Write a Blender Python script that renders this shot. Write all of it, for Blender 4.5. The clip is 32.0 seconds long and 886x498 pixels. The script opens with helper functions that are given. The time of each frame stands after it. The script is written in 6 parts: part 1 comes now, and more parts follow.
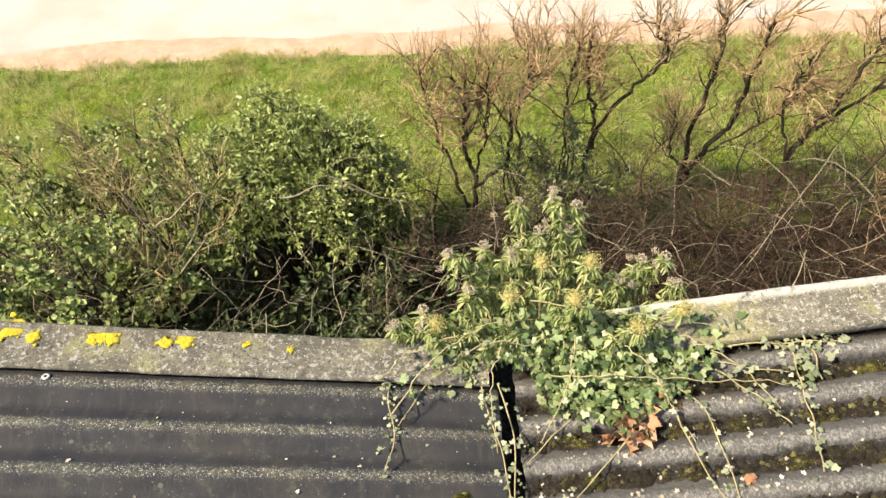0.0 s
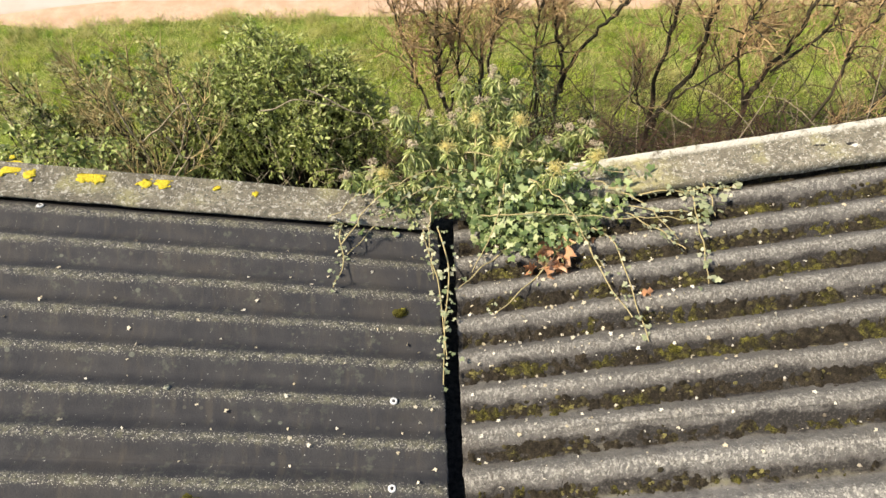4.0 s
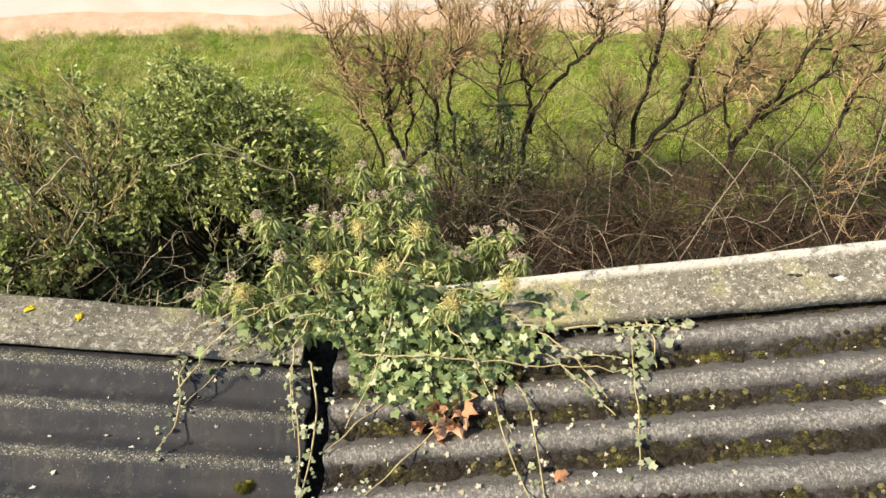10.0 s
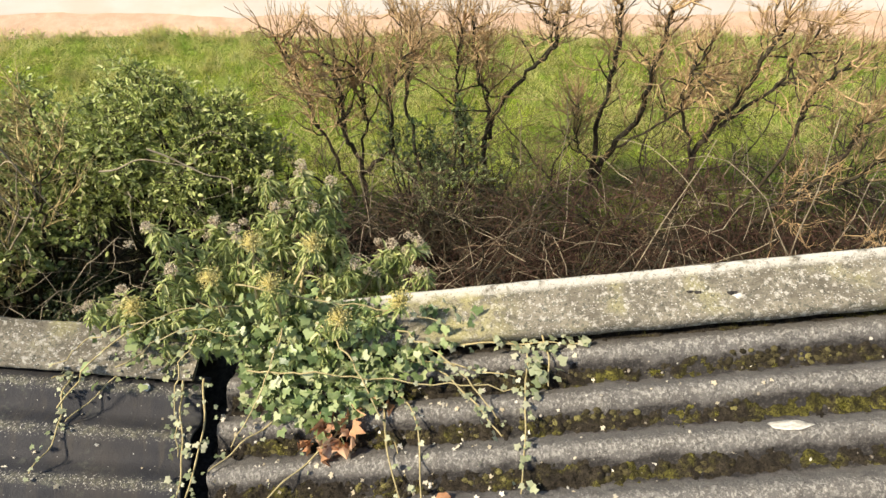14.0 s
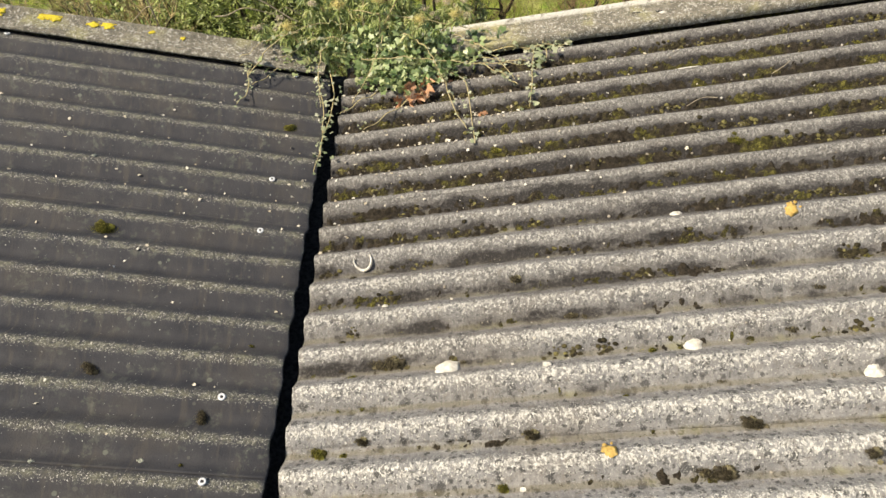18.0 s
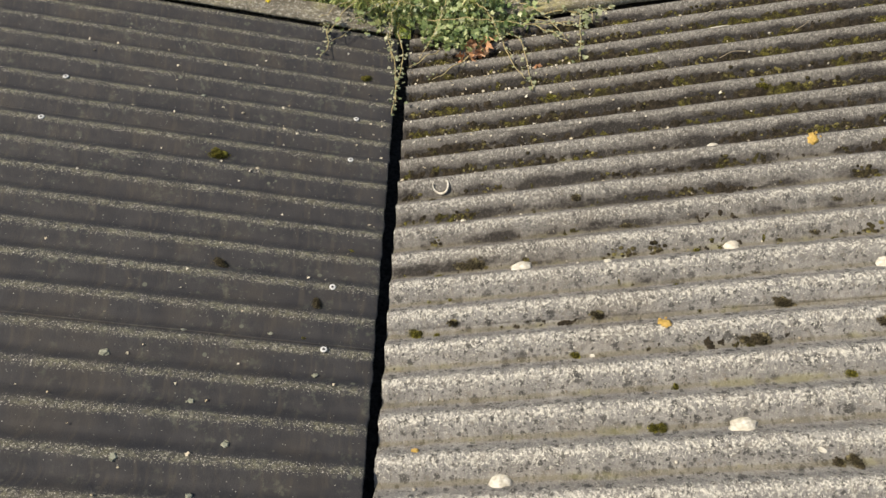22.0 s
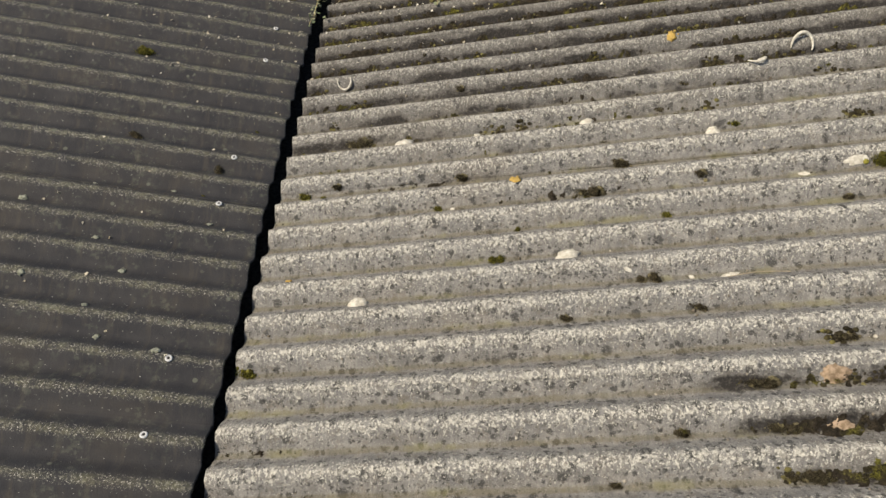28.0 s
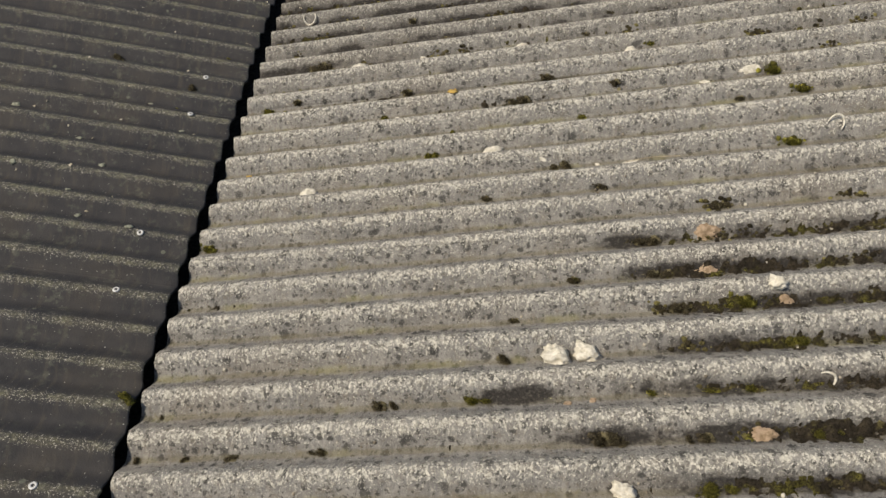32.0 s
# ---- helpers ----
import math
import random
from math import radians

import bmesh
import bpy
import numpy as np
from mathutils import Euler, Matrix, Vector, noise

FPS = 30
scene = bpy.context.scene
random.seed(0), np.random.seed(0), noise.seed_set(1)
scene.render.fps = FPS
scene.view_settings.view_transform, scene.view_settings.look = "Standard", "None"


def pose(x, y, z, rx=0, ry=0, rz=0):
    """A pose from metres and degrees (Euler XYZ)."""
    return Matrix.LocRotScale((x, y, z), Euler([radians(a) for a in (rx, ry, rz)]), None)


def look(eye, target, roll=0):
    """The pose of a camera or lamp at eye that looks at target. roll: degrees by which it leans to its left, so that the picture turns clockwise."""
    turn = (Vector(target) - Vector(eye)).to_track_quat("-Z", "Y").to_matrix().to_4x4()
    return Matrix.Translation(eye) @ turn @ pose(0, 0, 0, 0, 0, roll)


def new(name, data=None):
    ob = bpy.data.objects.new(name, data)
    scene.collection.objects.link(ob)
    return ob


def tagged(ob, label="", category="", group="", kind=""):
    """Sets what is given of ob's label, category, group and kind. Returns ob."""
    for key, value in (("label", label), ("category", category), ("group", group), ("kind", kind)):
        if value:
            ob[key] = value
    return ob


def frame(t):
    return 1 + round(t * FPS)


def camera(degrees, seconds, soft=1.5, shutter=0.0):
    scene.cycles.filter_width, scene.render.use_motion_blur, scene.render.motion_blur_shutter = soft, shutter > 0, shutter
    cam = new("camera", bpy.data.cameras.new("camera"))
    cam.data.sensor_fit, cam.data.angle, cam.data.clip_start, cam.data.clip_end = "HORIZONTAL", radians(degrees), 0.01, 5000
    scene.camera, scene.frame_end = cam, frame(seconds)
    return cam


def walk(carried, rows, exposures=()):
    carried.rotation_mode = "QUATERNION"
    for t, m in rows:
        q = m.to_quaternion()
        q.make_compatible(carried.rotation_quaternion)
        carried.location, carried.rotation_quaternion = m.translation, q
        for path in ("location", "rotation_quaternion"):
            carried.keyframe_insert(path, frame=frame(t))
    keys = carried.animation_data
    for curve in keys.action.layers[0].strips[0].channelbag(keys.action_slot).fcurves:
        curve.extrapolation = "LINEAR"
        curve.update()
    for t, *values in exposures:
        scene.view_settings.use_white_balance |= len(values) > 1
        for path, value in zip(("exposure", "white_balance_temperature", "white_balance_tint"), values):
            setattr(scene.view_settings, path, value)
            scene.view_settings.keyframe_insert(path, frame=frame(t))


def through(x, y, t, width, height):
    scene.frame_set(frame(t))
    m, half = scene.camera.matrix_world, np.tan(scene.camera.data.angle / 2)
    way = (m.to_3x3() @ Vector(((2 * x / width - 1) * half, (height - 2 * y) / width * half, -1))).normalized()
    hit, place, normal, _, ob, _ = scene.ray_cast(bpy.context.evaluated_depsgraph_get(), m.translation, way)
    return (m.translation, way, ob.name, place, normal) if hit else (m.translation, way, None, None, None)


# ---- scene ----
cam = camera(69.0, 32.0)
METRES, TILT, LEAN, TURN = 7.0337, -51.692, 1.832, -1.468
START = (-0.2262, 0.2470, 4.8158)
ROWS = [
    (0.0, 0.0, 0.0, 0.0, 0.0, 0.0, -0.0),
    (0.5, 0.0068, -0.0139, -0.0173, 0.03, 0.0, -0.08),
    (1.0, 0.0171, -0.0272, -0.0329, -0.09, 0.02, -0.12),
    (1.5, 0.0285, -0.0394, -0.0512, -0.15, 0.09, -0.1),
    (2.0, 0.037, -0.0472, -0.0671, -0.08, -0.05, -0.19),
    (2.5, 0.0416, -0.0525, -0.0789, -0.03, -0.01, -0.33),
    (4.5, 0.0219, -0.0403, -0.0774, -0.15, -0.23, -0.72),
    (5.0, 0.0122, -0.0324, -0.0731, -0.18, -0.24, -0.86),
    (5.5, 0.0062, -0.0261, -0.0697, -0.16, -0.26, -0.98),
    (6.0, 0.0013, -0.0211, -0.0688, -0.13, -0.22, -1.12),
    (6.5, -0.0024, -0.0168, -0.0674, -0.17, -0.16, -1.23),
    (7.0, -0.0013, -0.0115, -0.0614, -0.13, -0.22, -1.39),
    (7.5, 0.0056, -0.0055, -0.0532, -0.05, -0.25, -1.48),
    (8.0, 0.018, 0.0024, -0.0437, -0.01, -0.25, -1.58),
    (8.5, 0.0334, 0.0102, -0.0358, 0.07, -0.23, -1.69),
    (9.0, 0.0513, 0.0182, -0.0279, 0.08, -0.26, -1.8),
    (9.5, 0.0688, 0.0252, -0.0207, 0.12, -0.28, -1.86),
    (10.0, 0.0876, 0.0326, -0.0133, 0.12, -0.26, -1.91),
    (10.5, 0.1029, 0.0389, -0.007, 0.1, -0.23, -1.92),
    (11.0, 0.1146, 0.0452, -0.0004, 0.09, -0.22, -1.96),
    (11.5, 0.1211, 0.0502, 0.0068, 0.02, -0.2, -1.95),
    (12.0, 0.1251, 0.054, 0.0152, -0.09, -0.18, -1.84),
    (12.5, 0.1273, 0.0557, 0.0192, -0.17, -0.18, -1.85),
    (13.0, 0.129, 0.0545, 0.0168, -0.18, -0.16, -1.94),
    (13.5, 0.1308, 0.0501, 0.0075, -0.17, -0.15, -2.09),
    (15.5, 0.1352, -0.0057, -0.0646, -0.27, 0.27, -2.51),
    (16.0, 0.1325, -0.0245, -0.0828, -0.31, 0.39, -2.56),
    (16.5, 0.13, -0.0448, -0.1038, -0.33, 0.49, -2.62),
    (17.0, 0.1271, -0.0714, -0.1308, -0.26, 0.45, -2.69),
    (17.5, 0.1221, -0.0996, -0.1587, -0.17, 0.34, -2.68),
    (18.0, 0.1144, -0.1329, -0.1923, -0.05, 0.2, -2.76),
    (18.5, 0.1046, -0.1594, -0.2259, -0.16, 0.59, -2.87),
    (19.0, 0.094, -0.178, -0.2476, -0.21, 0.57, -2.94),
    (19.5, 0.0847, -0.1871, -0.2547, -0.21, 0.57, -3.0),
    (20.0, 0.0755, -0.1905, -0.2526, -0.2, 0.56, -3.07),
    (20.5, 0.0679, -0.191, -0.246, -0.24, 0.48, -3.07),
    (21.0, 0.0653, -0.1906, -0.2424, -0.2, 0.48, -3.14),
    (21.5, 0.0682, -0.1901, -0.2421, -0.13, 0.44, -3.21),
    (22.0, 0.0742, -0.1893, -0.2437, -0.01, 0.4, -3.28),
    (22.5, 0.0791, -0.1878, -0.2459, 0.0, 0.41, -3.39),
    (23.0, 0.0845, -0.1863, -0.2494, 0.04, 0.41, -3.45),
    (23.5, 0.0897, -0.1855, -0.253, 0.09, 0.44, -3.47),
    (24.0, 0.0954, -0.1864, -0.2554, 0.12, 0.43, -3.53),
    (24.5, 0.1019, -0.1904, -0.2574, 0.17, 0.35, -3.61),
    (25.0, 0.1094, -0.1988, -0.2663, 0.16, 0.51, -3.71),
    (25.5, 0.1173, -0.2107, -0.28, 0.3, 0.49, -3.7),
    (26.0, 0.1247, -0.2254, -0.3005, 0.31, 0.44, -3.74),
    (26.5, 0.1321, -0.2368, -0.3194, 0.36, 0.48, -3.85),
    (28.5, 0.1567, -0.232, -0.3153, 0.42, 0.41, -3.94),
    (29.0, 0.1586, -0.2267, -0.3083, 0.42, 0.35, -3.95),
    (29.5, 0.1604, -0.2257, -0.307, 0.45, 0.4, -4.0),
    (30.0, 0.1644, -0.2287, -0.3091, 0.5, 0.38, -4.12),
    (30.5, 0.1687, -0.2347, -0.3168, 0.52, 0.55, -4.21),
    (31.0, 0.1745, -0.2455, -0.3312, 0.57, 0.52, -4.21),
    (31.5, 0.1829, -0.2595, -0.3512, 0.62, 0.53, -4.19),
    (32.0, 0.1947, -0.2792, -0.3781, 0.67, 0.48, -4.25),
]
walk(cam, [(t, pose(*START, TILT, LEAN, TURN) @ pose(METRES * x, METRES * y, METRES * z, 90 + pitch, roll, yaw)) for t, x, y, z, yaw, pitch, roll in ROWS],
     exposures=[(0.0, 0.82, 6980, 11), (2.0, 0.72, 6980, 11), (6.0, 0.70, 6980, 11), (13.0, 0.70, 6980, 11), (18.0, 0.57, 6980, 11), (20.0, 0.18, 6980, 11), (23.0, 0.22, 6980, 11), (26.0, 0.13, 6980, 11), (29.0, -0.09, 6980, 11), (32.0, -0.18, 6980, 11)])

# ---- world and sun ----
TO_SUN = Vector((-0.64, -0.15, 0.75)).normalized()
world = bpy.data.worlds.new("sky")
scene.world = world
world.use_nodes = True
wn = world.node_tree.nodes
sky = wn.new("ShaderNodeTexSky")
sky.sky_type, sky.sun_disc = "NISHITA", False
sky.sun_elevation = math.asin(TO_SUN.z)
sky.sun_rotation = math.atan2(TO_SUN.x, TO_SUN.y)
world.node_tree.links.new(sky.outputs[0], wn["Background"].inputs[0])
wn["Background"].inputs[1].default_value = 0.12
sun_data = bpy.data.lights.new("sun", "SUN")
sun_data.energy, sun_data.angle, sun_data.color = 4.6, radians(5.0), (1.0, 0.93, 0.82)
sun = new("sun", sun_data)
sun.matrix_world = look((-6, -5, 9), Vector((-6, -5, 9)) - TO_SUN)


# ---- material helpers ----
class Nodes:
    """A short hand for node materials."""

    def __init__(self, name, rough=0.8, spec=0.3):
        self.mat = bpy.data.materials.new(name)
        self.mat.use_nodes = True
        self.tree = self.mat.node_tree
        self.bsdf = self.tree.nodes["Principled BSDF"]
        self.bsdf.inputs["Roughness"].default_value = rough
        self.bsdf.inputs["Specular IOR Level"].default_value = spec
        self.pos = self.add("ShaderNodeNewGeometry").outputs["Position"]

    def add(self, kind, **sets):
        node = self.tree.nodes.new(kind)
        for key, value in sets.items():
            setattr(node, key, value)
        return node

    def link(self, a, socket):
        if hasattr(a, "is_output"):
            self.tree.links.new(a, socket)
        else:
            socket.default_value = a

    def maths(self, op, a, b=0.0, clamp=False):
        node = self.add("ShaderNodeMath", operation=op, use_clamp=clamp)
        self.link(a, node.inputs[0]), self.link(b, node.inputs[1])
        return node.outputs[0]

    def axis(self, n):
        return self.add_split().outputs[n]

    def add_split(self):
        node = self.add("ShaderNodeSeparateXYZ")
        self.link(self.pos, node.inputs[0])
        return node

    def scaled(self, sx, sy, sz):
        node = self.add("ShaderNodeMapping")
        self.link(self.pos, node.inputs["Vector"])
        node.inputs["Scale"].default_value = (sx, sy, sz)
        return node.outputs[0]

    def noise(self, scale, detail=4.0, rough=0.55, vec=None):
        node = self.add("ShaderNodeTexNoise")
        self.link(self.pos if vec is None else vec, node.inputs["Vector"])
        node.inputs["Scale"].default_value, node.inputs["Detail"].default_value = scale, detail
        node.inputs["Roughness"].default_value = rough
        return node.outputs[0]

    def cells(self, scale, vec=None):
        node = self.add("ShaderNodeTexVoronoi")
        self.link(self.pos if vec is None else vec, node.inputs["Vector"])
        node.inputs["Scale"].default_value = scale
        return node.outputs["Distance"], node.outputs["Color"]

    def step(self, value, low, high):
        node = self.add("ShaderNodeMapRange", interpolation_type="SMOOTHSTEP")
        self.link(value, node.inputs["Value"])
        node.inputs["From Min"].default_value, node.inputs["From Max"].default_value = low, high
        return node.outputs["Result"]

    def mix(self, fac, a, b):
        node = self.add("ShaderNodeMix", data_type="RGBA")
        self.link(fac, node.inputs["Factor"])
        for value, socket in ((a, node.inputs[6]), (b, node.inputs[7])):
            self.link((*value, 1.0) if isinstance(value, tuple) else value, socket)
        return node.outputs[2]

    def ramp(self, value, *stops):
        node = self.add("ShaderNodeValToRGB")
        els = node.color_ramp.elements
        while len(els) < len(stops):
            els.new(0.5)
        for el, (at, colour) in zip(els, stops):
            el.position, el.color = at, (*colour, 1.0)
        self.link(value, node.inputs[0])
        return node.outputs[0]

    def island(self):
        return self.add("ShaderNodeNewGeometry").outputs["Random Per Island"]

    def each(self):
        return self.add("ShaderNodeObjectInfo").outputs["Random"]

    def done(self, colour, bump=None, strength=0.4, dist=0.004, through=0.0):
        self.link((*colour, 1.0) if isinstance(colour, tuple) else colour, self.bsdf.inputs["Base Color"])
        if bump is not None:
            node = self.add("ShaderNodeBump")
            node.inputs["Strength"].default_value, node.inputs["Distance"].default_value = strength, dist
            self.link(bump, node.inputs["Height"])
            self.tree.links.new(node.outputs[0], self.bsdf.inputs["Normal"])
        if through:
            thin = self.add("ShaderNodeBsdfTranslucent")
            self.link((*colour, 1.0) if isinstance(colour, tuple) else colour, thin.inputs[0])
            both = self.add("ShaderNodeMixShader")
            both.inputs[0].default_value = through
            self.tree.links.new(self.bsdf.outputs[0], both.inputs[1])
            self.tree.links.new(thin.outputs[0], both.inputs[2])
            self.tree.links.new(both.outputs[0], self.tree.nodes["Material Output"].inputs[0])
        return self.mat


# ---- roof measures ----
PITCH, RIGHT_PITCH, DEPTH, LEFT_DEPTH, SLOPE = 0.1438, 0.1435, 0.05, 0.034, math.tan(radians(9.7))
RIGHT_CREST, LEFT_CREST, RIGHT_SKEW = 0.006, 0.538, 0.012


def right_edge(y):
    return -0.004 * y


def left_edge(y):
    return -0.047 - 0.0163 * y


def wave(y, crest, pitch=PITCH, depth=LEFT_DEPTH):
    """Height under the crest line, for a place along the valley."""
    return 0.5 * depth * (math.cos(2 * math.pi * (y - crest) / pitch) - 1)


def right_top(x, y):
    return 2.655 + SLOPE * x + wave(y - RIGHT_SKEW * x, RIGHT_CREST, RIGHT_PITCH, DEPTH)


def left_top(x, y):
    return 2.665 - SLOPE * x + wave(y, LEFT_CREST)


# places on the light roof where moss has kept the cement wet: along the slope, along the valley, reach
DAMP_SPOTS = ((0.30, -0.31, 0.22), (0.10, -0.33, 0.16), (0.99, -0.17, 0.2), (1.53, -2.32, 0.26), (1.27, -2.18, 0.16), (1.70, -1.60, 0.2), (1.78, -1.74, 0.24), (1.75, -0.12, 0.2))


# ---- materials ----
def cement_light():
    """Old grey fibre cement: flaking pale crust and painted sun on the crests, blue-grey flanks, soft dark lichen dots,
    black stains in the damp.
    """
    n = Nodes("weathered_light_cement", 0.9, 0.2)
    s = n.add_split()
    x, y = s.outputs[0], s.outputs[1]
    turn = n.maths("MULTIPLY", n.maths("SUBTRACT", n.maths("SUBTRACT", y, n.maths("MULTIPLY", x, RIGHT_SKEW)), RIGHT_CREST), 2 * math.pi / RIGHT_PITCH)
    crest, flank = n.maths("COSINE", turn), n.maths("MULTIPLY", n.maths("SINE", turn), -1.0)
    big, mid, fine = n.noise(2.2, 3), n.noise(14, 5, 0.65), n.noise(160, 4, 0.7)
    wet = n.step(n.maths("ADD", y, n.maths("MULTIPLY", big, 0.9)), -0.32, 1.05)
    low = n.maths("MULTIPLY", n.step(n.maths("ADD", x, n.maths("MULTIPLY", big, 0.9)), 1.85, 2.35), n.maths("MULTIPLY", n.step(n.maths("SUBTRACT", n.maths("MULTIPLY", n.noise(5, 4, 0.6), 0.6), y), 1.70, 2.0), n.step(n.maths("ADD", n.maths("MULTIPLY", big, 0.6), y), -2.85, -2.4)))
    damp = n.maths("MAXIMUM", wet, n.maths("MULTIPLY", low, 0.66))
    for sx, sy, reach in DAMP_SPOTS:
        dx, dy = n.maths("DIVIDE", n.maths("SUBTRACT", x, sx), reach), n.maths("DIVIDE", n.maths("SUBTRACT", y, sy), 0.075)
        near = n.maths("SUBTRACT", 1.0, n.maths("ADD", n.maths("MULTIPLY", dx, dx), n.maths("MULTIPLY", dy, dy)), True)
        damp = n.maths("MAXIMUM", damp, n.maths("MULTIPLY", near, 0.85))
    dry = n.maths("SUBTRACT", 1.0, n.maths("MULTIPLY", wet, 0.68))
    # ground tone: blue-grey, streaked down the flanks, with brown clouds
    streak = n.noise(70, 3, 0.6, n.scaled(1.0, 0.2, 0.2))
    col = n.mix(n.step(mid, 0.3, 0.72), (0.195, 0.187, 0.170), (0.315, 0.301, 0.268))
    col = n.mix(n.maths("MULTIPLY", n.step(streak, 0.42, 0.7), 0.5), col, (0.135, 0.133, 0.130))
    col = n.mix(n.maths("MULTIPLY", n.step(n.noise(30, 5, 0.7), 0.5, 0.66), 0.4), col, (0.16, 0.128, 0.088))
    col = n.mix(n.maths("MULTIPLY", n.step(big, 0.48, 0.7), 0.3), col, (0.20, 0.165, 0.12))
    col = n.mix(n.maths("MULTIPLY", wet, 0.68), col, (0.092, 0.082, 0.068))
    # soft dark lichen dots of several sizes
    for scale, size, much in ((17.0, 0.36, 0.8), (27.0, 0.38, 0.85), (44.0, 0.42, 0.8), (80.0, 0.44, 0.75)):
        warp = n.add("ShaderNodeVectorMath", operation="ADD")
        jig = n.add("ShaderNodeTexNoise")
        n.link(n.pos, jig.inputs["Vector"])
        jig.inputs["Scale"].default_value, jig.inputs["Detail"].default_value = 90, 4
        less = n.add("ShaderNodeVectorMath", operation="SCALE")
        n.link(jig.outputs["Color"], less.inputs[0])
        less.inputs["Scale"].default_value = 0.02
        n.link(n.pos, warp.inputs[0]), n.link(less.outputs[0], warp.inputs[1])
        far, tone = n.cells(scale, warp.outputs[0])
        pick = n.add("ShaderNodeSeparateColor")
        n.link(tone, pick.inputs[0])
        size_here = n.maths("MULTIPLY", n.step(pick.outputs[0], 0.2, 1.0), size)
        dot = n.step(n.maths("SUBTRACT", size_here, far), -0.02, 0.12)
        col = n.mix(n.maths("MULTIPLY", dot, n.maths("MULTIPLY", dry, much)), col, (0.050, 0.049, 0.045))
    # flaking pale crust; its bias to the crests also paints the sun on them
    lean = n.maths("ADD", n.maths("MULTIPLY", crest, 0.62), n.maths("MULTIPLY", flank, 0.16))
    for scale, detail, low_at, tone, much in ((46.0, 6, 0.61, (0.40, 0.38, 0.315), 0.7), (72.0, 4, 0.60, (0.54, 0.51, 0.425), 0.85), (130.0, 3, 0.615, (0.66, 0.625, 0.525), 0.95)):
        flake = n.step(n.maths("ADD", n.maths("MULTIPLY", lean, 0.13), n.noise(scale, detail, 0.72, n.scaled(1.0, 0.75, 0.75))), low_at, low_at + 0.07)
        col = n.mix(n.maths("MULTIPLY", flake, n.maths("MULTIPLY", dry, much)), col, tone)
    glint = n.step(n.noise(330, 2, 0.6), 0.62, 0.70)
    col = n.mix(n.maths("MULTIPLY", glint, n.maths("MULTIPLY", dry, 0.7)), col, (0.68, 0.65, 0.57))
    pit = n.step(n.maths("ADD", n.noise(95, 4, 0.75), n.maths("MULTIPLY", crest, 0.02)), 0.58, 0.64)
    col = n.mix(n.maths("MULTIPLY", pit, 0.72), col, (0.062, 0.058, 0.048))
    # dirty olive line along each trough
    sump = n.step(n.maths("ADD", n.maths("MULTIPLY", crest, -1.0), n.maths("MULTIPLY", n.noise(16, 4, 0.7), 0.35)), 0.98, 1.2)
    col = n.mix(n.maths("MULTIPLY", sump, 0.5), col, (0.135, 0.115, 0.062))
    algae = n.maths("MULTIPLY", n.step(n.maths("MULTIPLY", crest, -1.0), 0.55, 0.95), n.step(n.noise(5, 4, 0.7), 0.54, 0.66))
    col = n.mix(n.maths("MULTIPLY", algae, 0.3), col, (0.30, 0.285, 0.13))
    # black stains that climb the flanks out of the damp troughs, with a ragged edge
    climb = n.maths("ADD", n.maths("MULTIPLY", flank, 0.16), n.maths("MULTIPLY", crest, -0.30))
    edge = n.maths("ADD", n.noise(7, 5, 0.65, n.scaled(0.8, 1.6, 1.0)), n.maths("MULTIPLY", n.noise(48, 6, 0.8), 0.5))
    stain = n.maths("ADD", n.maths("ADD", climb, edge), n.maths("MULTIPLY", damp, 0.46))
    haze = n.step(stain, 1.04, 1.42)
    col = n.mix(n.maths("MULTIPLY", haze, 0.6), col, (0.070, 0.062, 0.054))
    core = n.step(stain, 1.24, 1.42)
    black = n.mix(n.step(n.noise(120, 5, 0.75), 0.50, 0.64), (0.022, 0.020, 0.018), (0.085, 0.076, 0.062))
    col = n.mix(n.maths("MULTIPLY", core, 0.88), col, black)
    tops = n.maths("ADD", n.maths("MULTIPLY", fine, 0.6), n.maths("MULTIPLY", n.noise(60, 4), 0.8))
    return n.done(col, tops, 0.9, 0.008)


